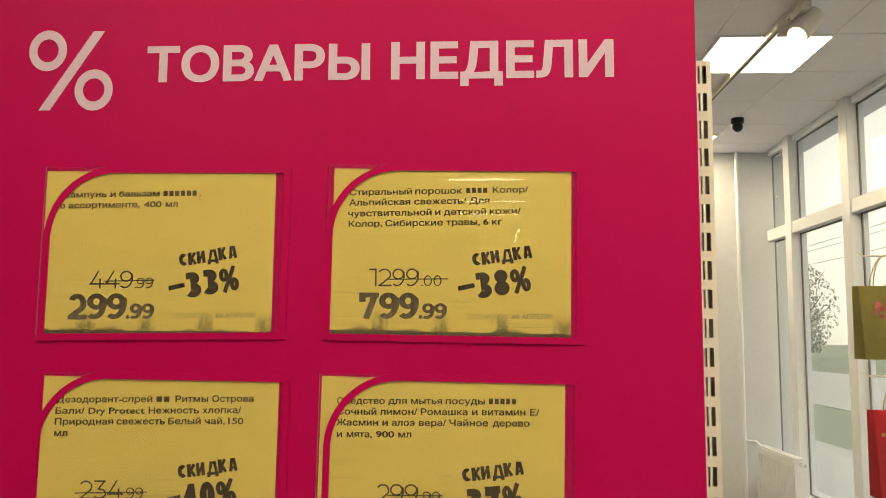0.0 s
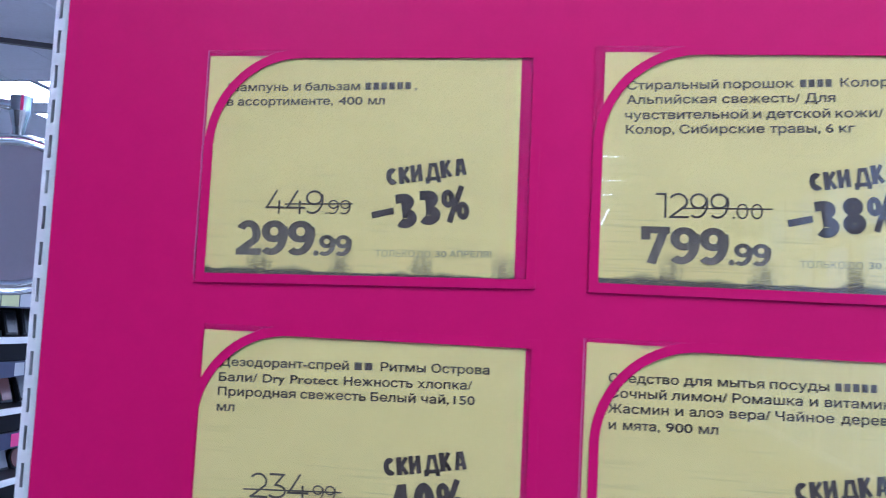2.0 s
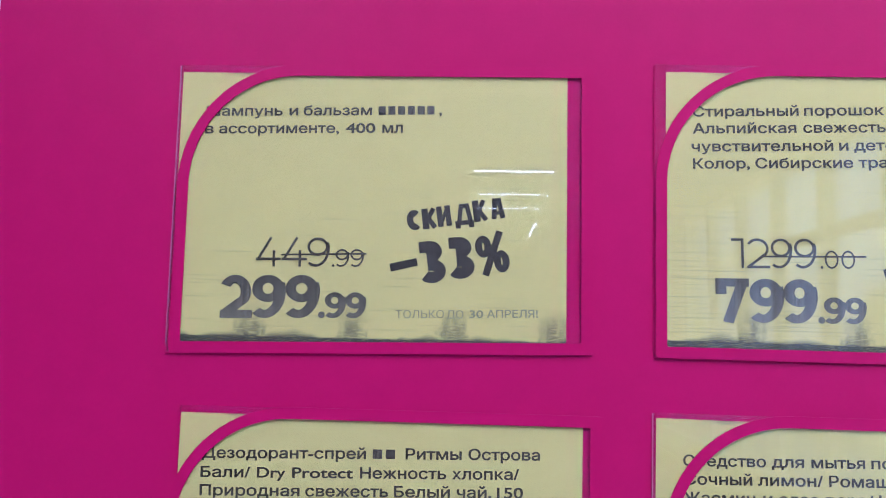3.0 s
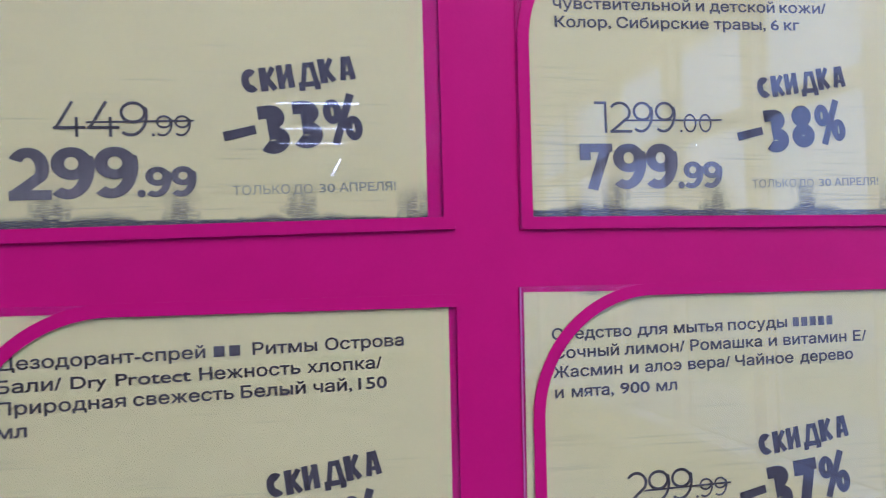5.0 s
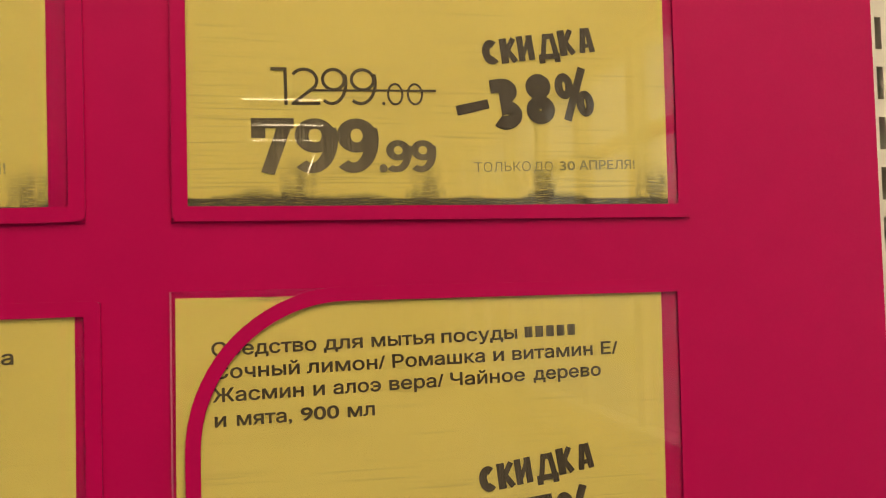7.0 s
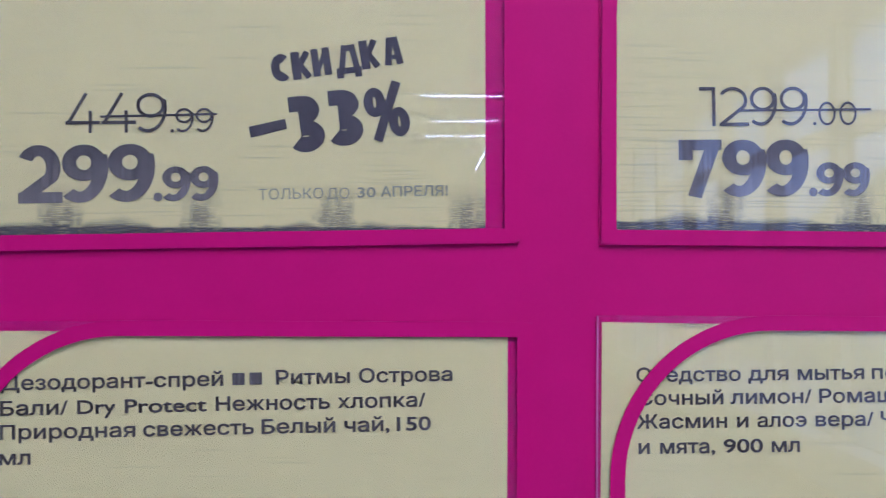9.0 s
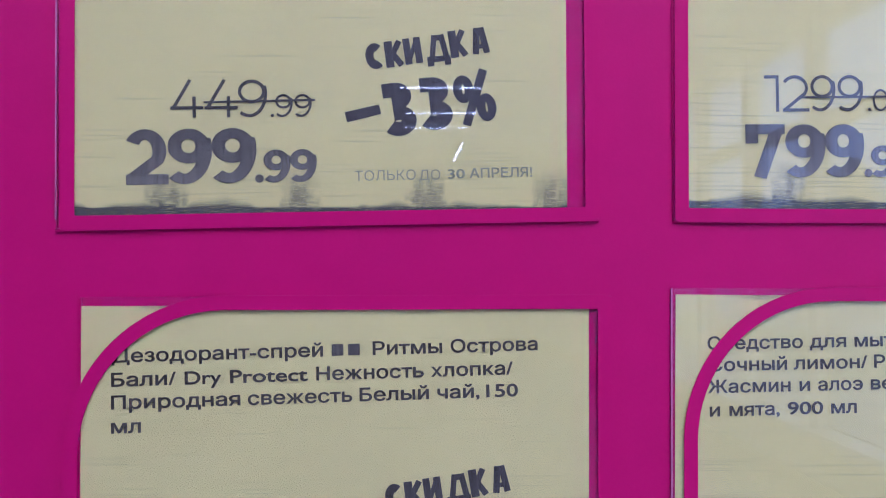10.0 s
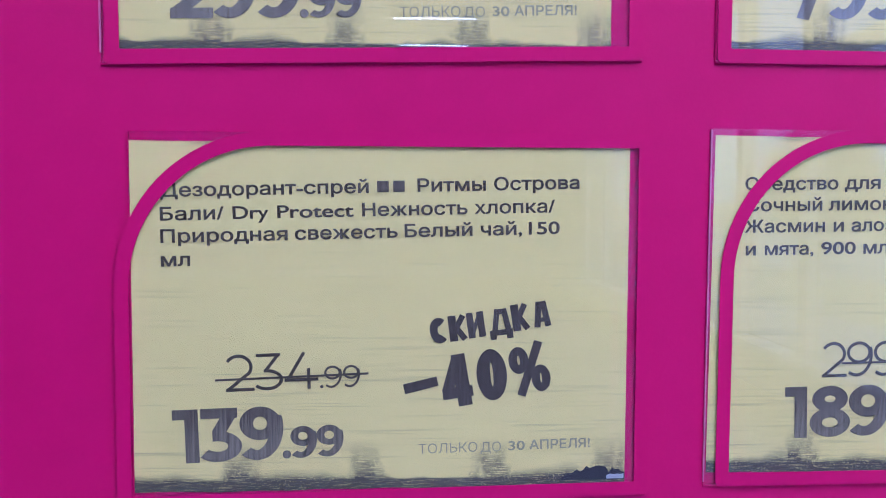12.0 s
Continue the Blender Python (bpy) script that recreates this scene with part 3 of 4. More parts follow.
rail2 = thing("track_rail", "grey ceiling track rail above the shelves", "light track", (-2.8, 3.85, CEIL), turn=Matrix.Rotation(radians(25), 4, "Z"))
part("rail_body", box(-1.6, 2.4, -0.018, 0.018, -0.08, -0.05, 0.003), SHELF_GREY, rail2)
for x in (-1.2, 0.4, 2.0):
    part("drop_rod", tube([(x, 0, -0.05), (x, 0, 0.0)], 0.006, 8), CHROME, rail2)
cam_dome = thing("security_camera", "small black dome camera on the ceiling", "security camera", (2.04, 4.81, CEIL))
part("mount", tube([(0, 0, 0), (0, 0, -0.03), (0, 0, -0.04)], [0.045, 0.045, 0.04], 24), BLACK, cam_dome)
db = bmesh.new()
bmesh.ops.create_uvsphere(db, u_segments=20, v_segments=12, radius=0.037)
for v in db.verts:
    v.co.z -= 0.062
part("dome", db, BLACK, cam_dome, smooth=True)

# radiator and pipe by the window corner
rad = thing("radiator", "white sectional radiator under the shop window", "radiator", (2.44, 4.94, 0.12))
part("panel", box(-0.045, -0.033, 0.0, 0.80, 0, 0.545, 0.004), PVC, rad)
part("panel", box(0.033, 0.045, 0.0, 0.80, 0, 0.545, 0.004), PVC, rad)
part("side_cover", box(-0.047, 0.047, -0.006, -0.001, 0.01, 0.56, 0.002), PVC, rad)
for k in range(18):
    part("rib", box(-0.049, -0.0455, 0.02 + k * 0.0435, 0.045 + k * 0.0435, 0.03, 0.50, 0.0015), PVC, rad)
for k in range(26):
    part("grille_bar", box(-0.034, 0.034, 0.006 + k * 0.031, 0.022 + k * 0.031, 0.546, 0.556), PVC, rad)
part("valve", tube([(0, -0.07, 0.52), (0, 0.0, 0.52)], 0.014), CHROME, rad)
for y in (0.16, 0.64):
    part("foot", box(-0.03, 0.03, y, y + 0.03, -0.12, 0.0), PVC, rad)
pipe = thing("heating_pipe", "white painted heating pipe up the wall corner", "pipe", (2.345, FAR_Y - 0.04, 0))
part("riser", tube([(0, 0, 0), (0, 0, CEIL)], 0.016), PVC, pipe)
part("branch", tube([(0, 0, 0.69), (0.07, -0.05, 0.69), (0.095, -0.12, 0.66)], 0.011), PVC, pipe)


# ---- the promotion gondola ----
PL, PR = -0.486, 0.490
panel = thing("promotion_panel", "tall magenta promotion board fixed between white shelf uprights", "display panel", (0, 0, 0))
part("board", box(PL, PR, 0.0, 0.005, 0.0, 2.2, 0.0008), MAGENTA, panel)
part("lettering", letters("ТОВАРЫ", -0.212, 0.079, 1.8165, 0.0465, 0.034, 0.3, -0.0006), TITLE_PINK, panel, "pale capital title lettering")
part("lettering", letters("НЕДЕЛИ", 0.106, 0.388, 1.818, 0.0475, 0.034, 0.3, -0.0006), TITLE_PINK, panel, "pale capital title lettering")


def ring_flat(cx, cz, ro, ri, y, squash=0.92, n=40):
    bm, rows = bmesh.new(), []
    for k in range(n):
        a = 2 * math.pi * k / n
        rows.append([bm.verts.new((cx + r * squash * math.cos(a), y, cz + r * math.sin(a))) for r in (ro, ri)])
    for k in range(n):
        bm.faces.new((rows[k][0], rows[(k + 1) % n][0], rows[(k + 1) % n][1], rows[k][1]))
    return bm


pct = ring_flat(-0.345, 1.860, 0.0275, 0.0155, -0.0006)
tmp = ring_flat(-0.281, 1.807, 0.0275, 0.0155, -0.0006)
me = bpy.data.meshes.new("tmp")
tmp.to_mesh(me), tmp.free()
pct.from_mesh(me)
bpy.data.meshes.remove(me)
vs = [pct.verts.new((x, -0.0006, z)) for x, z in ((-0.353, 1.780), (-0.338, 1.780), (-0.270, 1.886), (-0.285, 1.886))]
pct.faces.new(vs)
part("percent_sign", pct, TITLE_PINK, panel, "pale percent sign")

PITCH, TOP = 0.0354, 1.8244
for side, xc in ((1, 0.5010), (-1, -0.4962)):
    up = thing("shelf_upright", "white powder-coated steel upright with punched slots", "upright", (xc, 0.009, 0), "gondola uprights")
    top = 1.843
    # face built from strips, so that the slots go through
    fb = bmesh.new()
    xs = [-0.0098, -0.0065, -0.0043, -0.0012, 0.0040, 0.0098] if side > 0 else [-0.0098, -0.0056, -0.0021, 0.0064, 0.0092, 0.0098]
    zs = [0.0]
    centres = [TOP - PITCH * k for k in range(50)]
    for cz in reversed(centres):
        if cz > 0.05:
            zs += [cz - 0.0115, cz + 0.0115]
    zs.append(top)
    for i in range(len(xs) - 1):
        if i in (1, 3):
            for j in range(0, len(zs) - 1, 2):
                box(xs[i], xs[i + 1], 0, 0.0018, zs[j], zs[j + 1], 0, fb)
        else:
            box(xs[i], xs[i + 1], 0, 0.0018, 0, top, 0, fb)
    part("face", fb, STEEL, up)
    part("web", box(0.0082 if side > 0 else -0.0098, 0.0098 if side > 0 else -0.0082, 0.0019, 0.07, 0, top), STEEL, up)
    part("web", box(-0.0098 if side > 0 else 0.0082, -0.0082 if side > 0 else 0.0098, 0.0019, 0.07, 0, top), STEEL, up)
    # near-black sheet that stands for the shade inside the slots
    part("back", box(-0.008, 0.008, 0.066, 0.068, 0, top), SLOT_SHADE, up)
    part("top_cap", box(-0.0095, 0.0095, 0.002, 0.07, top - 0.002, top), STEEL, up)

back = thing("gondola_back", "white steel back sheet behind the promotion board", "back panel", (0, 0, 0))
part("sheet", box(-0.4860, 0.4908, 0.04, 0.05, 0.0, 1.84), STEEL, back)


# ---- price pockets and cards ----
STRIP, RAD = 0.0084, 0.083


def outline(w, h, inset, radius, n=18):
    """Rectangle with one large rounded corner (upper left), small ones elsewhere; x right, z down from the upper-left corner."""
    pts = []
    small = 0.0035 if inset == 0 else 0.001
    for cx, cz, r, a0 in ((inset + radius, -inset - radius, radius, 180), (w - inset - small, -inset - small, small, 90),
                          (w - inset - small, -h + inset + small, small, 0), (inset + small, -h + inset + small, small, -90)):
        for k in range(n + 1):
            a = radians(a0 - 90 * k / n)
            pts.append((cx + r * math.cos(a), cz + r * math.sin(a)))
    return pts


def lean(bm, w, h, sag):
    """Lowers the left end of the lower edge."""
    for v in bm.verts:
        v.co.z *= 1 + sag / h * (1 - v.co.x / w)
    return bm


def pocket(left, right, top, low, sheet_left, turn, sag, seam):
    t = thing("price_pocket", "clear plastic pocket with a magenta printed border stuck to the board", "price holder", (left, 0, top), "price pockets on the board",
              turn=Matrix.Rotation(radians(turn), 4, "Y"))
    w, h, sl = right - left, top - low, sheet_left - left
    o, i = ([(x, z * (1 + sag / h * (1 - x / w))) for x, z in outline(w, h, k, RAD + STRIP - k)] for k in (0, STRIP))
    bm, n = bmesh.new(), len(o)
    rings = [[bm.verts.new((x, y, z)) for x, z in pts] for pts, y in ((o, -0.0019), (i, -0.0019), (i, -0.0025), (o, -0.0025))]
    for a, b in zip(rings, rings[1:] + rings[:1]):
        for k in range(n):
            bm.faces.new((a[k], a[(k + 1) % n], b[(k + 1) % n], b[k]))
    bmesh.ops.recalc_face_normals(bm, faces=bm.faces[:])
    part("border", bm, FRAME_MAGENTA, t, "magenta rounded border strip")
    s = part("front_sheet", lean(box(sl + 0.0006, w - 0.0006, -0.0018, -0.0014, -h + 0.0006, -0.0006), w, h, sag), SLEEVE, t, "clear glossy front sheet")
    s.visible_shadow = False
    part("back_sheet", lean(box(sl + 0.012, w - 0.001, -0.0003, -0.0001, -h + 0.002, -0.001), w, h, sag), BACK_SHEET, t, "pink-tinted back sheet")
    part("lower_fold", lean(box(sl, w, -0.0013, -0.0001, -h - 0.0006, -h + 0.0016, 0.0004), w, h, sag), FRAME_MAGENTA, t)
    part("side_seam", box(sl, sl + 0.0009, -0.0013, -0.0001, -h + 0.0017, -0.001), EDGE if seam else FRAME_MAGENTA, t)
    part("side_seam", box(w - 0.0009, w, -0.0013, -0.0001, -h + 0.0017, -0.001), FRAME_MAGENTA, t)
    return t


def price(figures, x0, foot, slope, sizes):
    """Glyphs of a price: figures as (character, left, right) in millimetres from x0; sizes: height, stroke and breadth before and after the point."""
    out, late = [], False
    for ch, left, right in figures:
        late = late or ch == "."
        h, s, broad = sizes[1 if late else 0]
        mid = (left + right) / 2
        out.append((ch, mid, foot - math.tan(radians(slope)) * (mid - x0), right - left, h, s, slope, 1.0 if ch == "." else broad))
    return out


def brush(word, boxes, s, turn):
    """Leaning brush glyphs, each fitted into a box (left, right, top, foot) in millimetres."""
    out, c, n = [], math.cos(radians(turn)), math.sin(radians(turn))
    for k, (ch, (x0, x1, z0, z1)) in enumerate(zip(word, boxes)):
        lean_ = turn + (1.5, -1.0, 0.5, -1.5, 1.0, 0.0)[k % 6]
        W, H = x1 - x0, z1 - z0
        w, h = 1.08 * (W * c - H * n) / (c * c - n * n), (H * c - W * n) / (c * c - n * n)
        out.append((ch, (x0 + x1) / 2 + h / 2 * n, (z0 + z1) / 2 + h / 2 * c, w, h, s, lean_, 1.0))
    return out


THIN, HEAVY = ((22.2, 1.95, 1.0), (13.5, 1.35, 1.0)), ((32.4, 6.1, 1.32), (19.4, 3.6, 1.3))
SALE_BOXES = ((0, 11.3, 10.2, 26.8), (11.2, 23.0, 8.6, 25.4), (22.6, 34.4, 6.6, 23.4), (35.6, 51.0, 4.6, 24.6), (49.6, 61.2, 1.8, 19.2), (62.4, 74.4, 0.2, 17.0))
RATE_BOXES = ((0, 21, 7.2, 41), (21, 42, 4.0, 37.4), (41.8, 68.2, -0.2, 34.2))


def card(place, turn, mat, lines, slope, old, strike, new_, off, date, seed, torn=False):
    """One printed A4 sheet; all lengths in millimetres from its upper-left corner, downwards."""
    t = thing("price_card", "yellow paper price card with grey print and toner smears", "price card", place, "price cards in the pockets",
              turn=Matrix.Rotation(radians(turn), 4, "Y"))
    bm = bmesh.new()
    nx, nz = 36, 24
    grid = []
    for j in range(nz + 1):
        row = []
        for i in range(nx + 1):
            x, z = 0.297 * i / nx, -0.21 * j / nz
            if j == nz:
                z += 0.0016 * noise.noise((x * 30, seed, 0)) + 0.001
            if j == 0:
                z += 0.0006 * noise.noise((x * 14, seed + 5, 0))
            y = 0.00018 * noise.noise((x * 18, z * 18, seed))
            row.append(bm.verts.new((x, y, z)))
        grid.append(row)
    for j in range(nz):
        for i in range(nx):
            bm.faces.new((grid[j][i], grid[j][i + 1], grid[j + 1][i + 1], grid[j + 1][i]))
    sh = part("sheet", bm, mat, t, smooth=True)
    Y = -0.0004
    mm = 0.001
    rise = math.tan(radians(slope))
    for base, words in lines:
        for word, x0, x1 in words:
            z = base - rise * x0
            if word[0] == "#":
                n = len(word)
                for k in range(n):
                    step = (x1 - x0) / n
                    part("brand_bar", bar((x0 + k * step) * mm, (x0 + (k + 0.72) * step) * mm, -(z - 0.3 - rise * k * step) * mm, -(z - 7.0 - rise * k * step) * mm, slope, Y), TONER, t, "grey bar in place of a name")
            else:
                part("product_text", letters(word, x0 * mm, x1 * mm, -z * mm, 0.0078, 0.018, slope, Y), INK, t, "dark product text")
    part("old_price", print_glyphs(price(*old, THIN), Y), INK, t, "thin struck-out old price")
    s0, s1, sz, st = strike
    part("strike_line", bar(s0 * mm, s1 * mm, -(sz + 0.65) * mm, -(sz - 0.65) * mm, st, Y - 0.0001), INK, t)
    part("new_price", print_glyphs(price(*new_, HEAVY), Y), TONER, t, "large bold worn grey price")
    wx, wz, rx, rz, rate = off[0] - 0.6, off[1], off[2] - 0.6, off[3], off[4]
    part("discount_word", print_glyphs(brush("СКИДКА", [(a + wx, b + wx, c + wz, d + wz) for a, b, c, d in SALE_BOXES], 4.85, 8.0), Y), BRUSH, t, "slanting bold discount word")
    part("minus_sign", bar((rx - 20.8) * mm, rx * mm, -(rz + 32.2) * mm, -(rz + 26.0) * mm, 13.0, Y, 0.0004), BRUSH, t)
    part("discount_rate", print_glyphs(brush(rate.replace("3", "З").replace("4", "Ч"), [(a + rx, b + rx, c + rz, d + rz) for a, b, c, d in RATE_BOXES], 8.5, 7.0), Y), BRUSH, t, "slanting bold discount rate")
    for word, x0, x1, z, bold in (("ТОЛЬКО", 0, 36, 0, -0.002), ("ДО", 38, 50.5, -0.6, -0.002), ("30", 55, 65.2, -1.3, 0.016), ("АПРЕЛЯ!", 68, 105.6, -1.7, 0.016)):
        part("date_text", letters(word, (wx - 6.0 + x0) * mm, (wx - 6.0 + x1) * mm, -(date + z) * mm, 0.0058, bold, 1.4, Y), FAINT, t, "faint grey date text")
    if torn:
        bl = bmesh.new()
        top = [(0.257 + 0.040 * k / 20, -0.2040 + 0.0085 * math.sin(math.pi * (k / 20) ** 0.9 * 0.85) * (0.75 + 0.9 * noise.noise((k * 1.7, 3, 0)))) for k in range(21)]
        ups, lows = [bl.verts.new((x, Y, z)) for x, z in top], [bl.verts.new((x, Y, -0.2055)) for x, z in top]
        for k in range(20):
            bl.faces.new((lows[k], lows[k + 1], ups[k + 1], ups[k]))
        part("toner_blot", bl, BLOT, t, "dark smeared toner blot")
        fl = bmesh.new()
        top = [(0.2855 + 0.0108 * k / 8, -0.2026 + 0.0012 * noise.noise((k * 2.3, 8, 0)) + 0.0008 * (k / 8)) for k in range(9)]
        ups, lows = [fl.verts.new((x, Y - 0.0003, z)) for x, z in top], [fl.verts.new((x, Y - 0.0002, -0.2050)) for x, z in top]
        for k in range(8):
            fl.faces.new((lows[k], lows[k + 1], ups[k + 1], ups[k]))
        part("torn_flake", fl, TAG_WHITE, t, "torn white paper edge")
    return t


pocket(-0.3345, -0.0190, 1.7060, 1.4885, -0.3375, 0.1, 0.005, True)
pocket(0.0285, 0.3480, 1.7090, 1.4870, 0.0275, 0.5, 0.0, False)
pocket(-0.3325, -0.0125, 1.4460, 1.2245, -0.3238, 0.4, 0.004, False)
pocket(0.0315, 0.3430, 1.4480, 1.2270, 0.0240, 0.6, 0.001, True)
card((-0.335, -0.0006, 1.700), 0.1, PAPERS[0],
     [(35.1, (("Шампунь", 19.5, 79), ("и", 84.2, 91), ("бальзам", 95.3, 148), ("######", 153, 198), (",", 199.5, 201.7))),
      (49.0, (("в", 19.3, 26), ("ассортименте,", 30.2, 123), ("400", 128.2, 151), ("мл", 156.3, 172)))], 0.9,
     ((("4", 63.3, 82.3), ("4", 83.0, 102.2), ("9", 102.4, 119.4), (".", 121.3, 123.2), ("9", 124.0, 134.2), ("9", 135.2, 145.3)), 63, 150.6, 0.7), (82.4, 147.2, 141.3, 1.5),
     ((("2", 37.3, 62.3), ("9", 61.9, 87.6), ("9", 87.2, 113.3), (".", 112.2, 117.2), ("9", 117.2, 133.0), ("9", 132.6, 148.3)), 37, 189.9, 1.0),
     (177.0, 95.0, 187.3, 120.6, "33%"), 187.5, 1.0)
card((0.0365, -0.0006, 1.7028), 0.6, PAPERS[1],
     [(35.0, (("Стиральный", 20, 98.8), ("порошок", 102.8, 161.8), ("####", 166.8, 194.8), ("Колор/", 199.8, 243.8))),
      (48.1, (("Альпийская", 20, 97), ("свежесть/", 102, 167), ("Для", 171, 196))),
      (61.9, (("чувствительной", 19.1, 124), ("и", 128.2, 135), ("детской", 139.1, 192), ("кожи/", 196.1, 235))),
      (75.0, (("Колор,", 20.2, 62.2), ("Сибирские", 66.3, 138.2), ("травы,", 142.2, 184.2), ("6", 188.3, 195), ("кг", 199.2, 212.2)))], 1.6,
     ((("1", 48.1, 57.3), ("2", 59.1, 76.2), ("9", 77.0, 92.6), ("9", 94.0, 110.1), (".", 112.8, 114.8), ("0", 116.0, 126.0), ("0", 128.0, 138.0)), 48, 148.4, 1.1), (69.0, 146.0, 139.3, 1.3),
     ((("7", 36.5, 61.0), ("9", 61.2, 86.4), ("9", 85.8, 110.6), (".", 110.4, 115.4), ("9", 114.8, 130.4), ("9", 129.8, 145.5)), 36, 188.6, 0.8),
     (175.6, 94.3, 180.6, 120.4, "38%"), 187.0, 2.0)
card((-0.323, -0.0006, 1.4400), 0.5, PAPERS[2],
     [(33.3, (("Дезодорант-спрей", 17.6, 139.3), ("##", 144.3, 163.3), ("Ритмы", 168.3, 209.3), ("Острова", 214.3, 266.2))),
      (47.2, (("Бали/", 17.4, 54.4), ("Dry", 59.4, 80.4), ("Protect", 85.4, 130.4), ("Нежность", 135.4, 198.4), ("хлопка/", 202.6, 251.4))),
      (60.3, (("Природная", 17.5, 91.5), ("свежесть", 95.7, 156.5), ("Белый", 160.7, 201.5), ("чай,", 206.5, 231.5), ("150", 235.5, 254.5))),
      (74.2, (("мл", 17.6, 34.6),))], 1.45,
     ((("2", 54.3, 71.4), ("3", 72.3, 88.4), ("4", 89.3, 109.3), (".", 110.2, 112.2), ("9", 112.9, 123.4), ("9", 124.2, 134.3)), 54, 148.6, 1.7), (48.2, 139.2, 141.6, 2.2),
     ((("1", 23.7, 38.8), ("3", 39.5, 64.0), ("9", 63.0, 88.9), (".", 87.8, 92.8), ("9", 92.8, 108.7), ("9", 108.4, 124.5)), 23, 191.8, 2.0),
     (176.0, 94.0, 182.6, 118.9, "40%"), 187.8, 3.0, torn=True)
card((0.0270, -0.0006, 1.4435), 0.9, PAPERS[3],
     [(33.7, (("Средство", 19.5, 78.5), ("для", 82.6, 105.5), ("мытья", 110.6, 148.5), ("посуды", 152.8, 200.5), ("#####", 205.2, 240))),
      (46.7, (("Сочный", 20.2, 68.7), ("лимон/", 72.7, 118.7), ("Ромашка", 122.9, 179.7), ("и", 185.0, 191.8), ("витамин", 197.0, 249.5), ("Е/", 255.0, 266.3))),
      (59.8, (("Жасмин", 19.9, 70.9), ("и", 76.4, 83), ("алоэ", 87.9, 115.9), ("вера/", 120.9, 153.9), ("Чайное", 157.9, 204.9), ("дерево", 210.3, 254.6))),
      (73.8, (("и", 21, 27.4), ("мята,", 33.1, 64.1), ("900", 69, 91.2), ("мл", 96.1, 112.1)))], 1.35,
     ((("2", 72.2, 88.5), ("9", 88.5, 105.3), ("9", 106.0, 122.6), (".", 124.6, 126.6), ("9", 127.6, 138.0), ("9", 139.0, 149.2)), 72, 149.2, 1.4), (85.0, 152.0, 140.2, 1.6),
     ((("1", 50.0, 64.2), ("8", 65.9, 92.2), ("9", 91.2, 118.0), (".", 117.4, 122.4), ("9", 122.4, 138.2), ("9", 137.8, 153.6)), 50, 187.7, 1.6),
     (174.8, 94.6, 181.4, 120.4, "37%"), 186.8, 4.0)


# ---- cosmetics gondola beyond the board ----
SX = -1.33
unit = thing("cosmetics_shelf", "black cosmetics shelving unit with white shelf fronts and price rails", "shelf unit", (SX, 0.7, 0))
part("back_panel", box(-0.42, -0.40, 0, 3.2, 0, 1.50), CHARCOAL, unit)
part("base", box(-0.40, 0.0, 0, 3.2, 0, 0.16, 0.004), CHARCOAL, unit)
part("end_panel", box(-0.42, 0.0, 3.2, 3.22, 0, 1.50), CHARCOAL, unit)
SHELVES = [0.30, 0.48, 0.66, 0.84, 1.02, 1.195, 1.37]
for z in SHELVES:
    sh = part("shelf", box(-0.40, 0.0, 0.002, 3.198, z - 0.012, z, 0.002), SHELF_GREY, unit)
    part("front_edge", box(0.0005, 0.009, 0.002, 3.198, z - 0.013, z + 0.003, 0.001), STEEL, sh, "white shelf front edge")
    part("header_strip", box(0.001, 0.006, 0.002, 3.198, z - 0.055, z - 0.014), CHARCOAL, sh, "black header strip")
    part("price_rail", box(0.007, 0.014, 0.002, 3.198, z - 0.095, z - 0.056), RAIL_BLUE, sh, "blue-grey price rail")
    for k in range(6):
        for a, b in ((0, 0.035), (0.042, 0.05), (0.057, 0.10)):
            part("name_bar", box(0.0062, 0.0068, 0.3 + k * 0.48 + a, 0.3 + k * 0.48 + b, z - 0.041, z - 0.030), TAG_WHITE, sh)
    rnd = random.Random(int(z * 1000))
    for k in range(24):
        y = 0.05 + k * 0.13 + rnd.uniform(-0.03, 0.03)
        part("price_tag", box(0.0145, 0.0155, y, y + 0.036, z - 0.092, z - 0.060), rnd.choice((TAG_WHITE, TAG_WHITE, TAG_YELLOW, PINK_TAG)), sh)
part("top_shelf", box(-0.40, 0.0, 0.002, 3.198, 1.488, 1.50, 0.002), STEEL, unit)
tr = part("price_rail", box(0.001, 0.010, 0.002, 3.198, 1.445, 1.486), RAIL_BLUE, unit)
for k in range(40):
    part("price_tag", box(0.0105, 0.0115, 0.25 + k * 0.07, 0.315 + k * 0.07, 1.449, 1.482), TAG_YELLOW if k % 3 else TAG_WHITE, tr)


def compact(place, w, d, mat, lean, round_=False):
    t = thing("makeup_compact", "small glossy makeup compact standing on the shelf", "makeup", place, "makeup on the shelves", turn=Matrix.Rotation(radians(lean), 4, "Y"))
    if round_:
        part("case", tube([(0, 0, w / 2), (0.012, 0, w / 2)], w / 2, 24), BLACK, t)
        part("lid", tube([(0.0125, 0, w / 2), (0.015, 0, w / 2)], w / 2 * 0.85, 24), mat, t)
    else:
        part("case", box(0, 0.012, -w / 2, w / 2, 0, d, 0.002), BLACK, t)
        part("lid", box(0.0125, 0.015, -w / 2 + 0.004, w / 2 - 0.004, 0.006, d - 0.006, 0.001), mat, t)


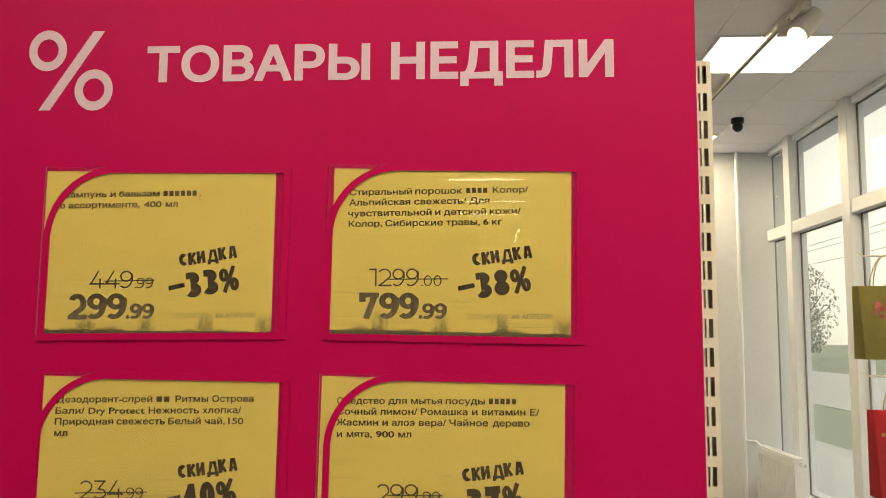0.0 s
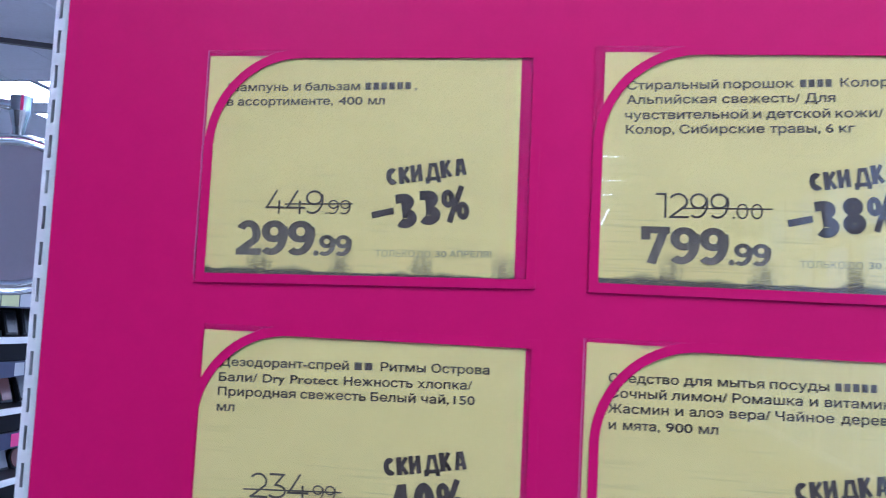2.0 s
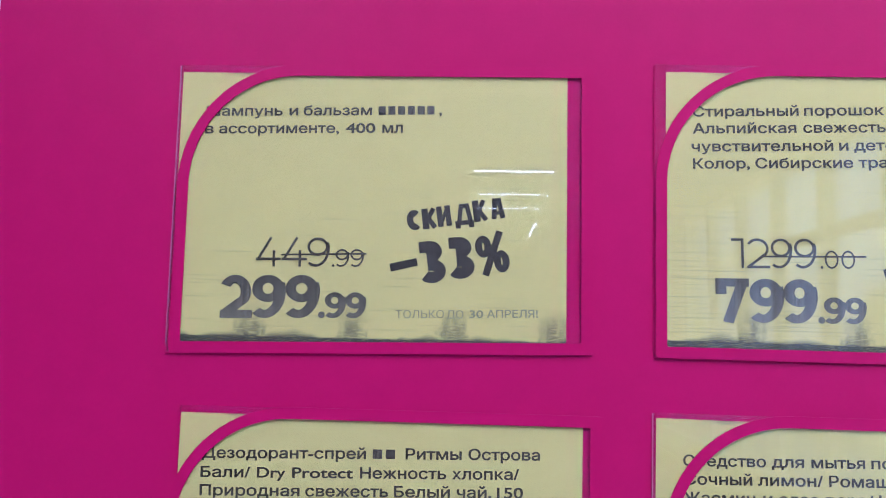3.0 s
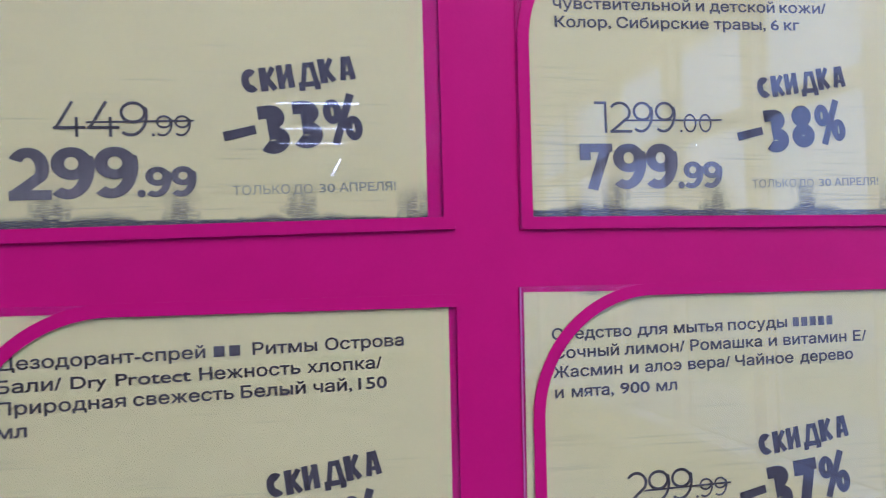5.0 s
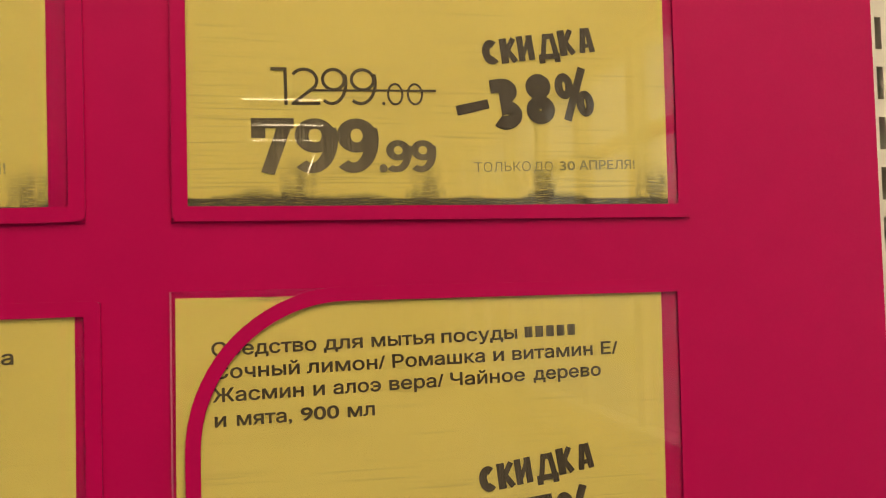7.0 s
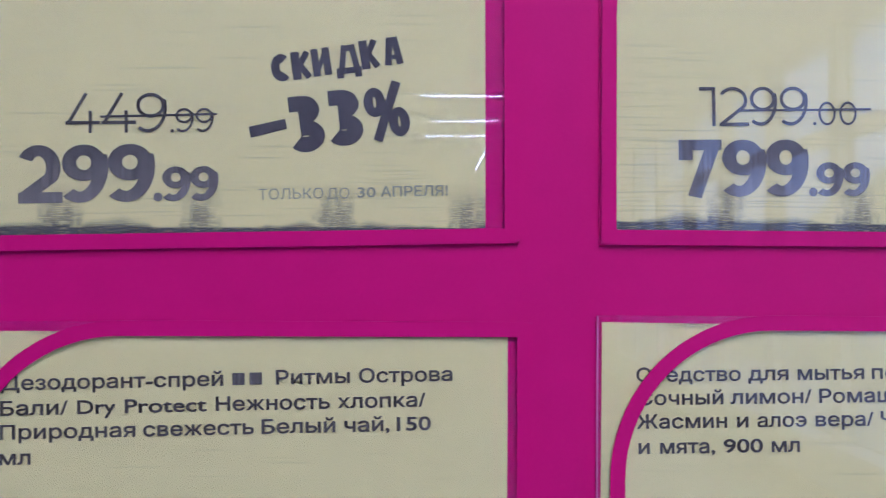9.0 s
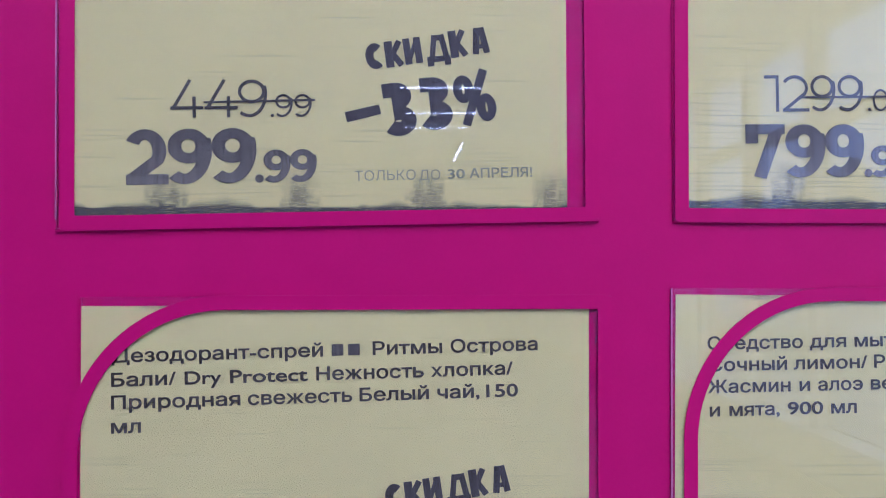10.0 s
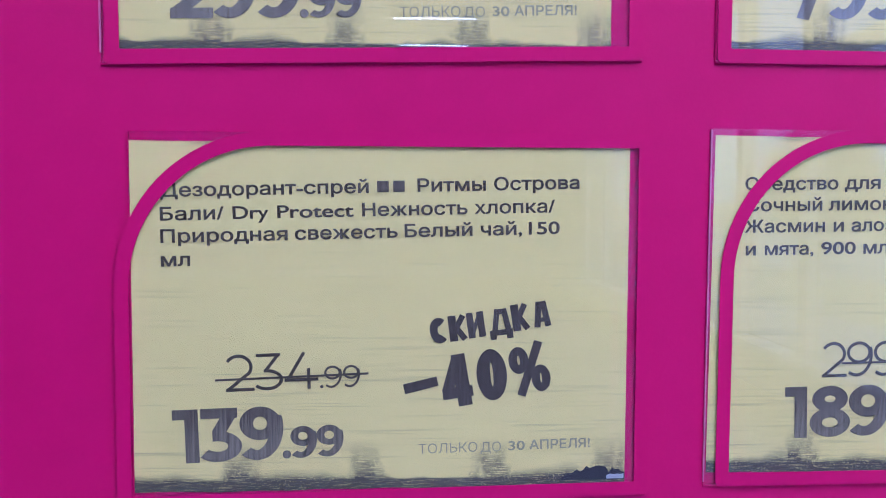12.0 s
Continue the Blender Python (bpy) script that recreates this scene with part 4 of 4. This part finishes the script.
rnd = random.Random(11)
for si, (z, kinds) in enumerate(((1.37, (0, 0, 3)), (1.195, (1, 2, 3, 0)), (1.02, (2, 1, 3)), (0.84, (0, 2)))):
    for k in range(32):
        y = 0.76 + k * 0.070 + rnd.uniform(-0.01, 0.01)
        compact((SX - 0.07 - rnd.uniform(0, 0.02), y, z + 0.001), rnd.uniform(0.046, 0.060), rnd.uniform(0.065, 0.100), TINT[rnd.choice(kinds)], -rnd.uniform(8, 22), si == 2 and k % 2 == 0)
for k in range(14):
    t = thing("nail_polish", "small bottle with a white cap on the top shelf", "bottle", (SX - 0.08, 0.95 + k * 0.06, 1.501), "bottles on the top shelf")
    part("bottle", box(-0.015, 0.015, -0.015, 0.015, 0, 0.04, 0.004), TINT[k % 4], t)
    part("cap", tube([(0, 0, 0.04), (0, 0, 0.075)], 0.009, 12), TAG_WHITE if k % 3 else BLACK, t)

sign = thing("category_sign", "pink hanging category sign with white lettering bars", "sign", (-2.35, 2.55, 2.13), turn=Matrix.Rotation(radians(22), 4, "Z"))
part("board", box(-0.55, 0.36, -0.01, 0.01, -0.052, 0.056, 0.003), PINK_TAG, sign)
for k in range(5):
    part("white_bar", box(-0.42 + k * 0.15, -0.34 + k * 0.15, -0.0125, -0.0105, -0.022, 0.032), TAG_WHITE, sign)
for x in (-0.4, 0.25):
    part("cord", tube([(x, 0, 0.056), (x, 0, CEIL - 2.13)], 0.003, 6), GASKET, sign)

# round mirror on a chrome arm
MC = Vector((-0.893, 0.505, 1.605))
mir = thing("round_mirror", "round two-sided chrome mirror hanging from a bent arm", "mirror", MC, turn=Matrix.Rotation(radians(31), 4, "Z"))
part("ring", torus(0.118, 0.007), CHROME, mir, smooth=True)
part("hoop", torus(0.132, 0.004, centre=(0, 0.012, 0)), CHROME, mir, smooth=True)
# mirror face: the grey reflection is put in as a plain satin colour
part("glass", disc(0.114, 0.006), MIRROR_GREY, mir, "mirror face in the flat grey of its reflection")
part("stem", tube([(0, 0.012, 0.132), (0, 0.012, 0.146), (0, 0.012, 0.172), (0, 0.012, 0.198)], [0.009, 0.011, 0.018, 0.018], 24), CHROME, mir)
part("arm", tube([(-0.015, 0.012, 0.182), (-0.2, 0.012, 0.19), (-0.36, 0.05, 0.20), (-0.40, 0.10, 0.16), (-0.40, 0.10, -0.15)], 0.009, 16), CHROME, mir)
part("foot", tube([(-0.40, 0.10, -0.15), (-0.40, 0.10, -1.605)], 0.012, 16), CHROME, mir)

# paper bags on a hook stand by the window
stand = thing("hook_stand", "white steel hook stand for gift bags", "display stand", (2.12, 2.28, 0))
part("post", tube([(0, 0, 0), (0, 0, 2.0)], 0.018, 16), STEEL, stand)
part("foot_plate", box(-0.2, 0.2, -0.2, 0.2, 0.0, 0.015, 0.004), STEEL, stand)
for z in (1.83, 1.36):
    part("hook", tube([(-0.018, 0, z), (-0.40, 0, z), (-0.42, 0, z + 0.02)], 0.004, 8), STEEL, stand)


def bag(place, w, h, dpt, mat, label, spots):
    t = thing("gift_bag", label, "gift bag", place, "gift bags on hooks")
    bm = bmesh.new()
    vs = [bm.verts.new((sx * w / 2 * k, sy * dpt / 2 * (1 if z == 0 else 0.55), z)) for z, k in ((0, 0.94), (h, 1.0)) for sx, sy in ((-1, -1), (1, -1), (1, 1), (-1, 1))]
    for a, b in ((0, 1), (1, 2), (2, 3), (3, 0)):
        bm.faces.new((vs[a], vs[b], vs[b + 4], vs[a + 4]))
    bm.faces.new(vs[3::-1])
    bmesh.ops.solidify(bm, geom=bm.faces[:], thickness=0.001)
    part("body", bm, mat, t)
    for sy in (-1, 1):
        part("handle", tube([(w * 0.26 * math.cos(a), sy * 0.015 * (1 - math.sin(a)) + sy * 0.004, h - 0.02 + 0.145 * math.sin(a)) for a in (math.pi * k / 14 for k in range(15))], 0.003, 6), CORD, t)
    for k, (x, z, r, m) in enumerate(spots):
        part("printed_flower", tube([(x, -dpt / 2 * (1 - 0.45 * z / h) - 0.0010, z), (x, -dpt / 2 * (1 - 0.45 * z / h) - 0.0025, z)], r, 14), m, t)
    return t


bag((1.815, 2.28, 1.425), 0.26, 0.285, 0.10, KRAFT, "olive paper gift bag with a pink flower print", ((-0.06, 0.21, 0.014, FLOWER), (-0.045, 0.195, 0.011, FLOWER), (-0.07, 0.185, 0.010, FLOWER), (-0.05, 0.165, 0.008, FLOWER), (-0.03, 0.1, 0.009, FLOWER)))
bag((1.84, 2.28, 0.90), 0.24, 0.33, 0.10, RED_BAG, "red paper gift bag with green and yellow print", ((-0.06, 0.12, 0.018, KRAFT), (-0.05, 0.14, 0.014, KRAFT), (-0.07, 0.145, 0.010, KRAFT), (-0.09, 0.24, 0.008, KRAFT)))
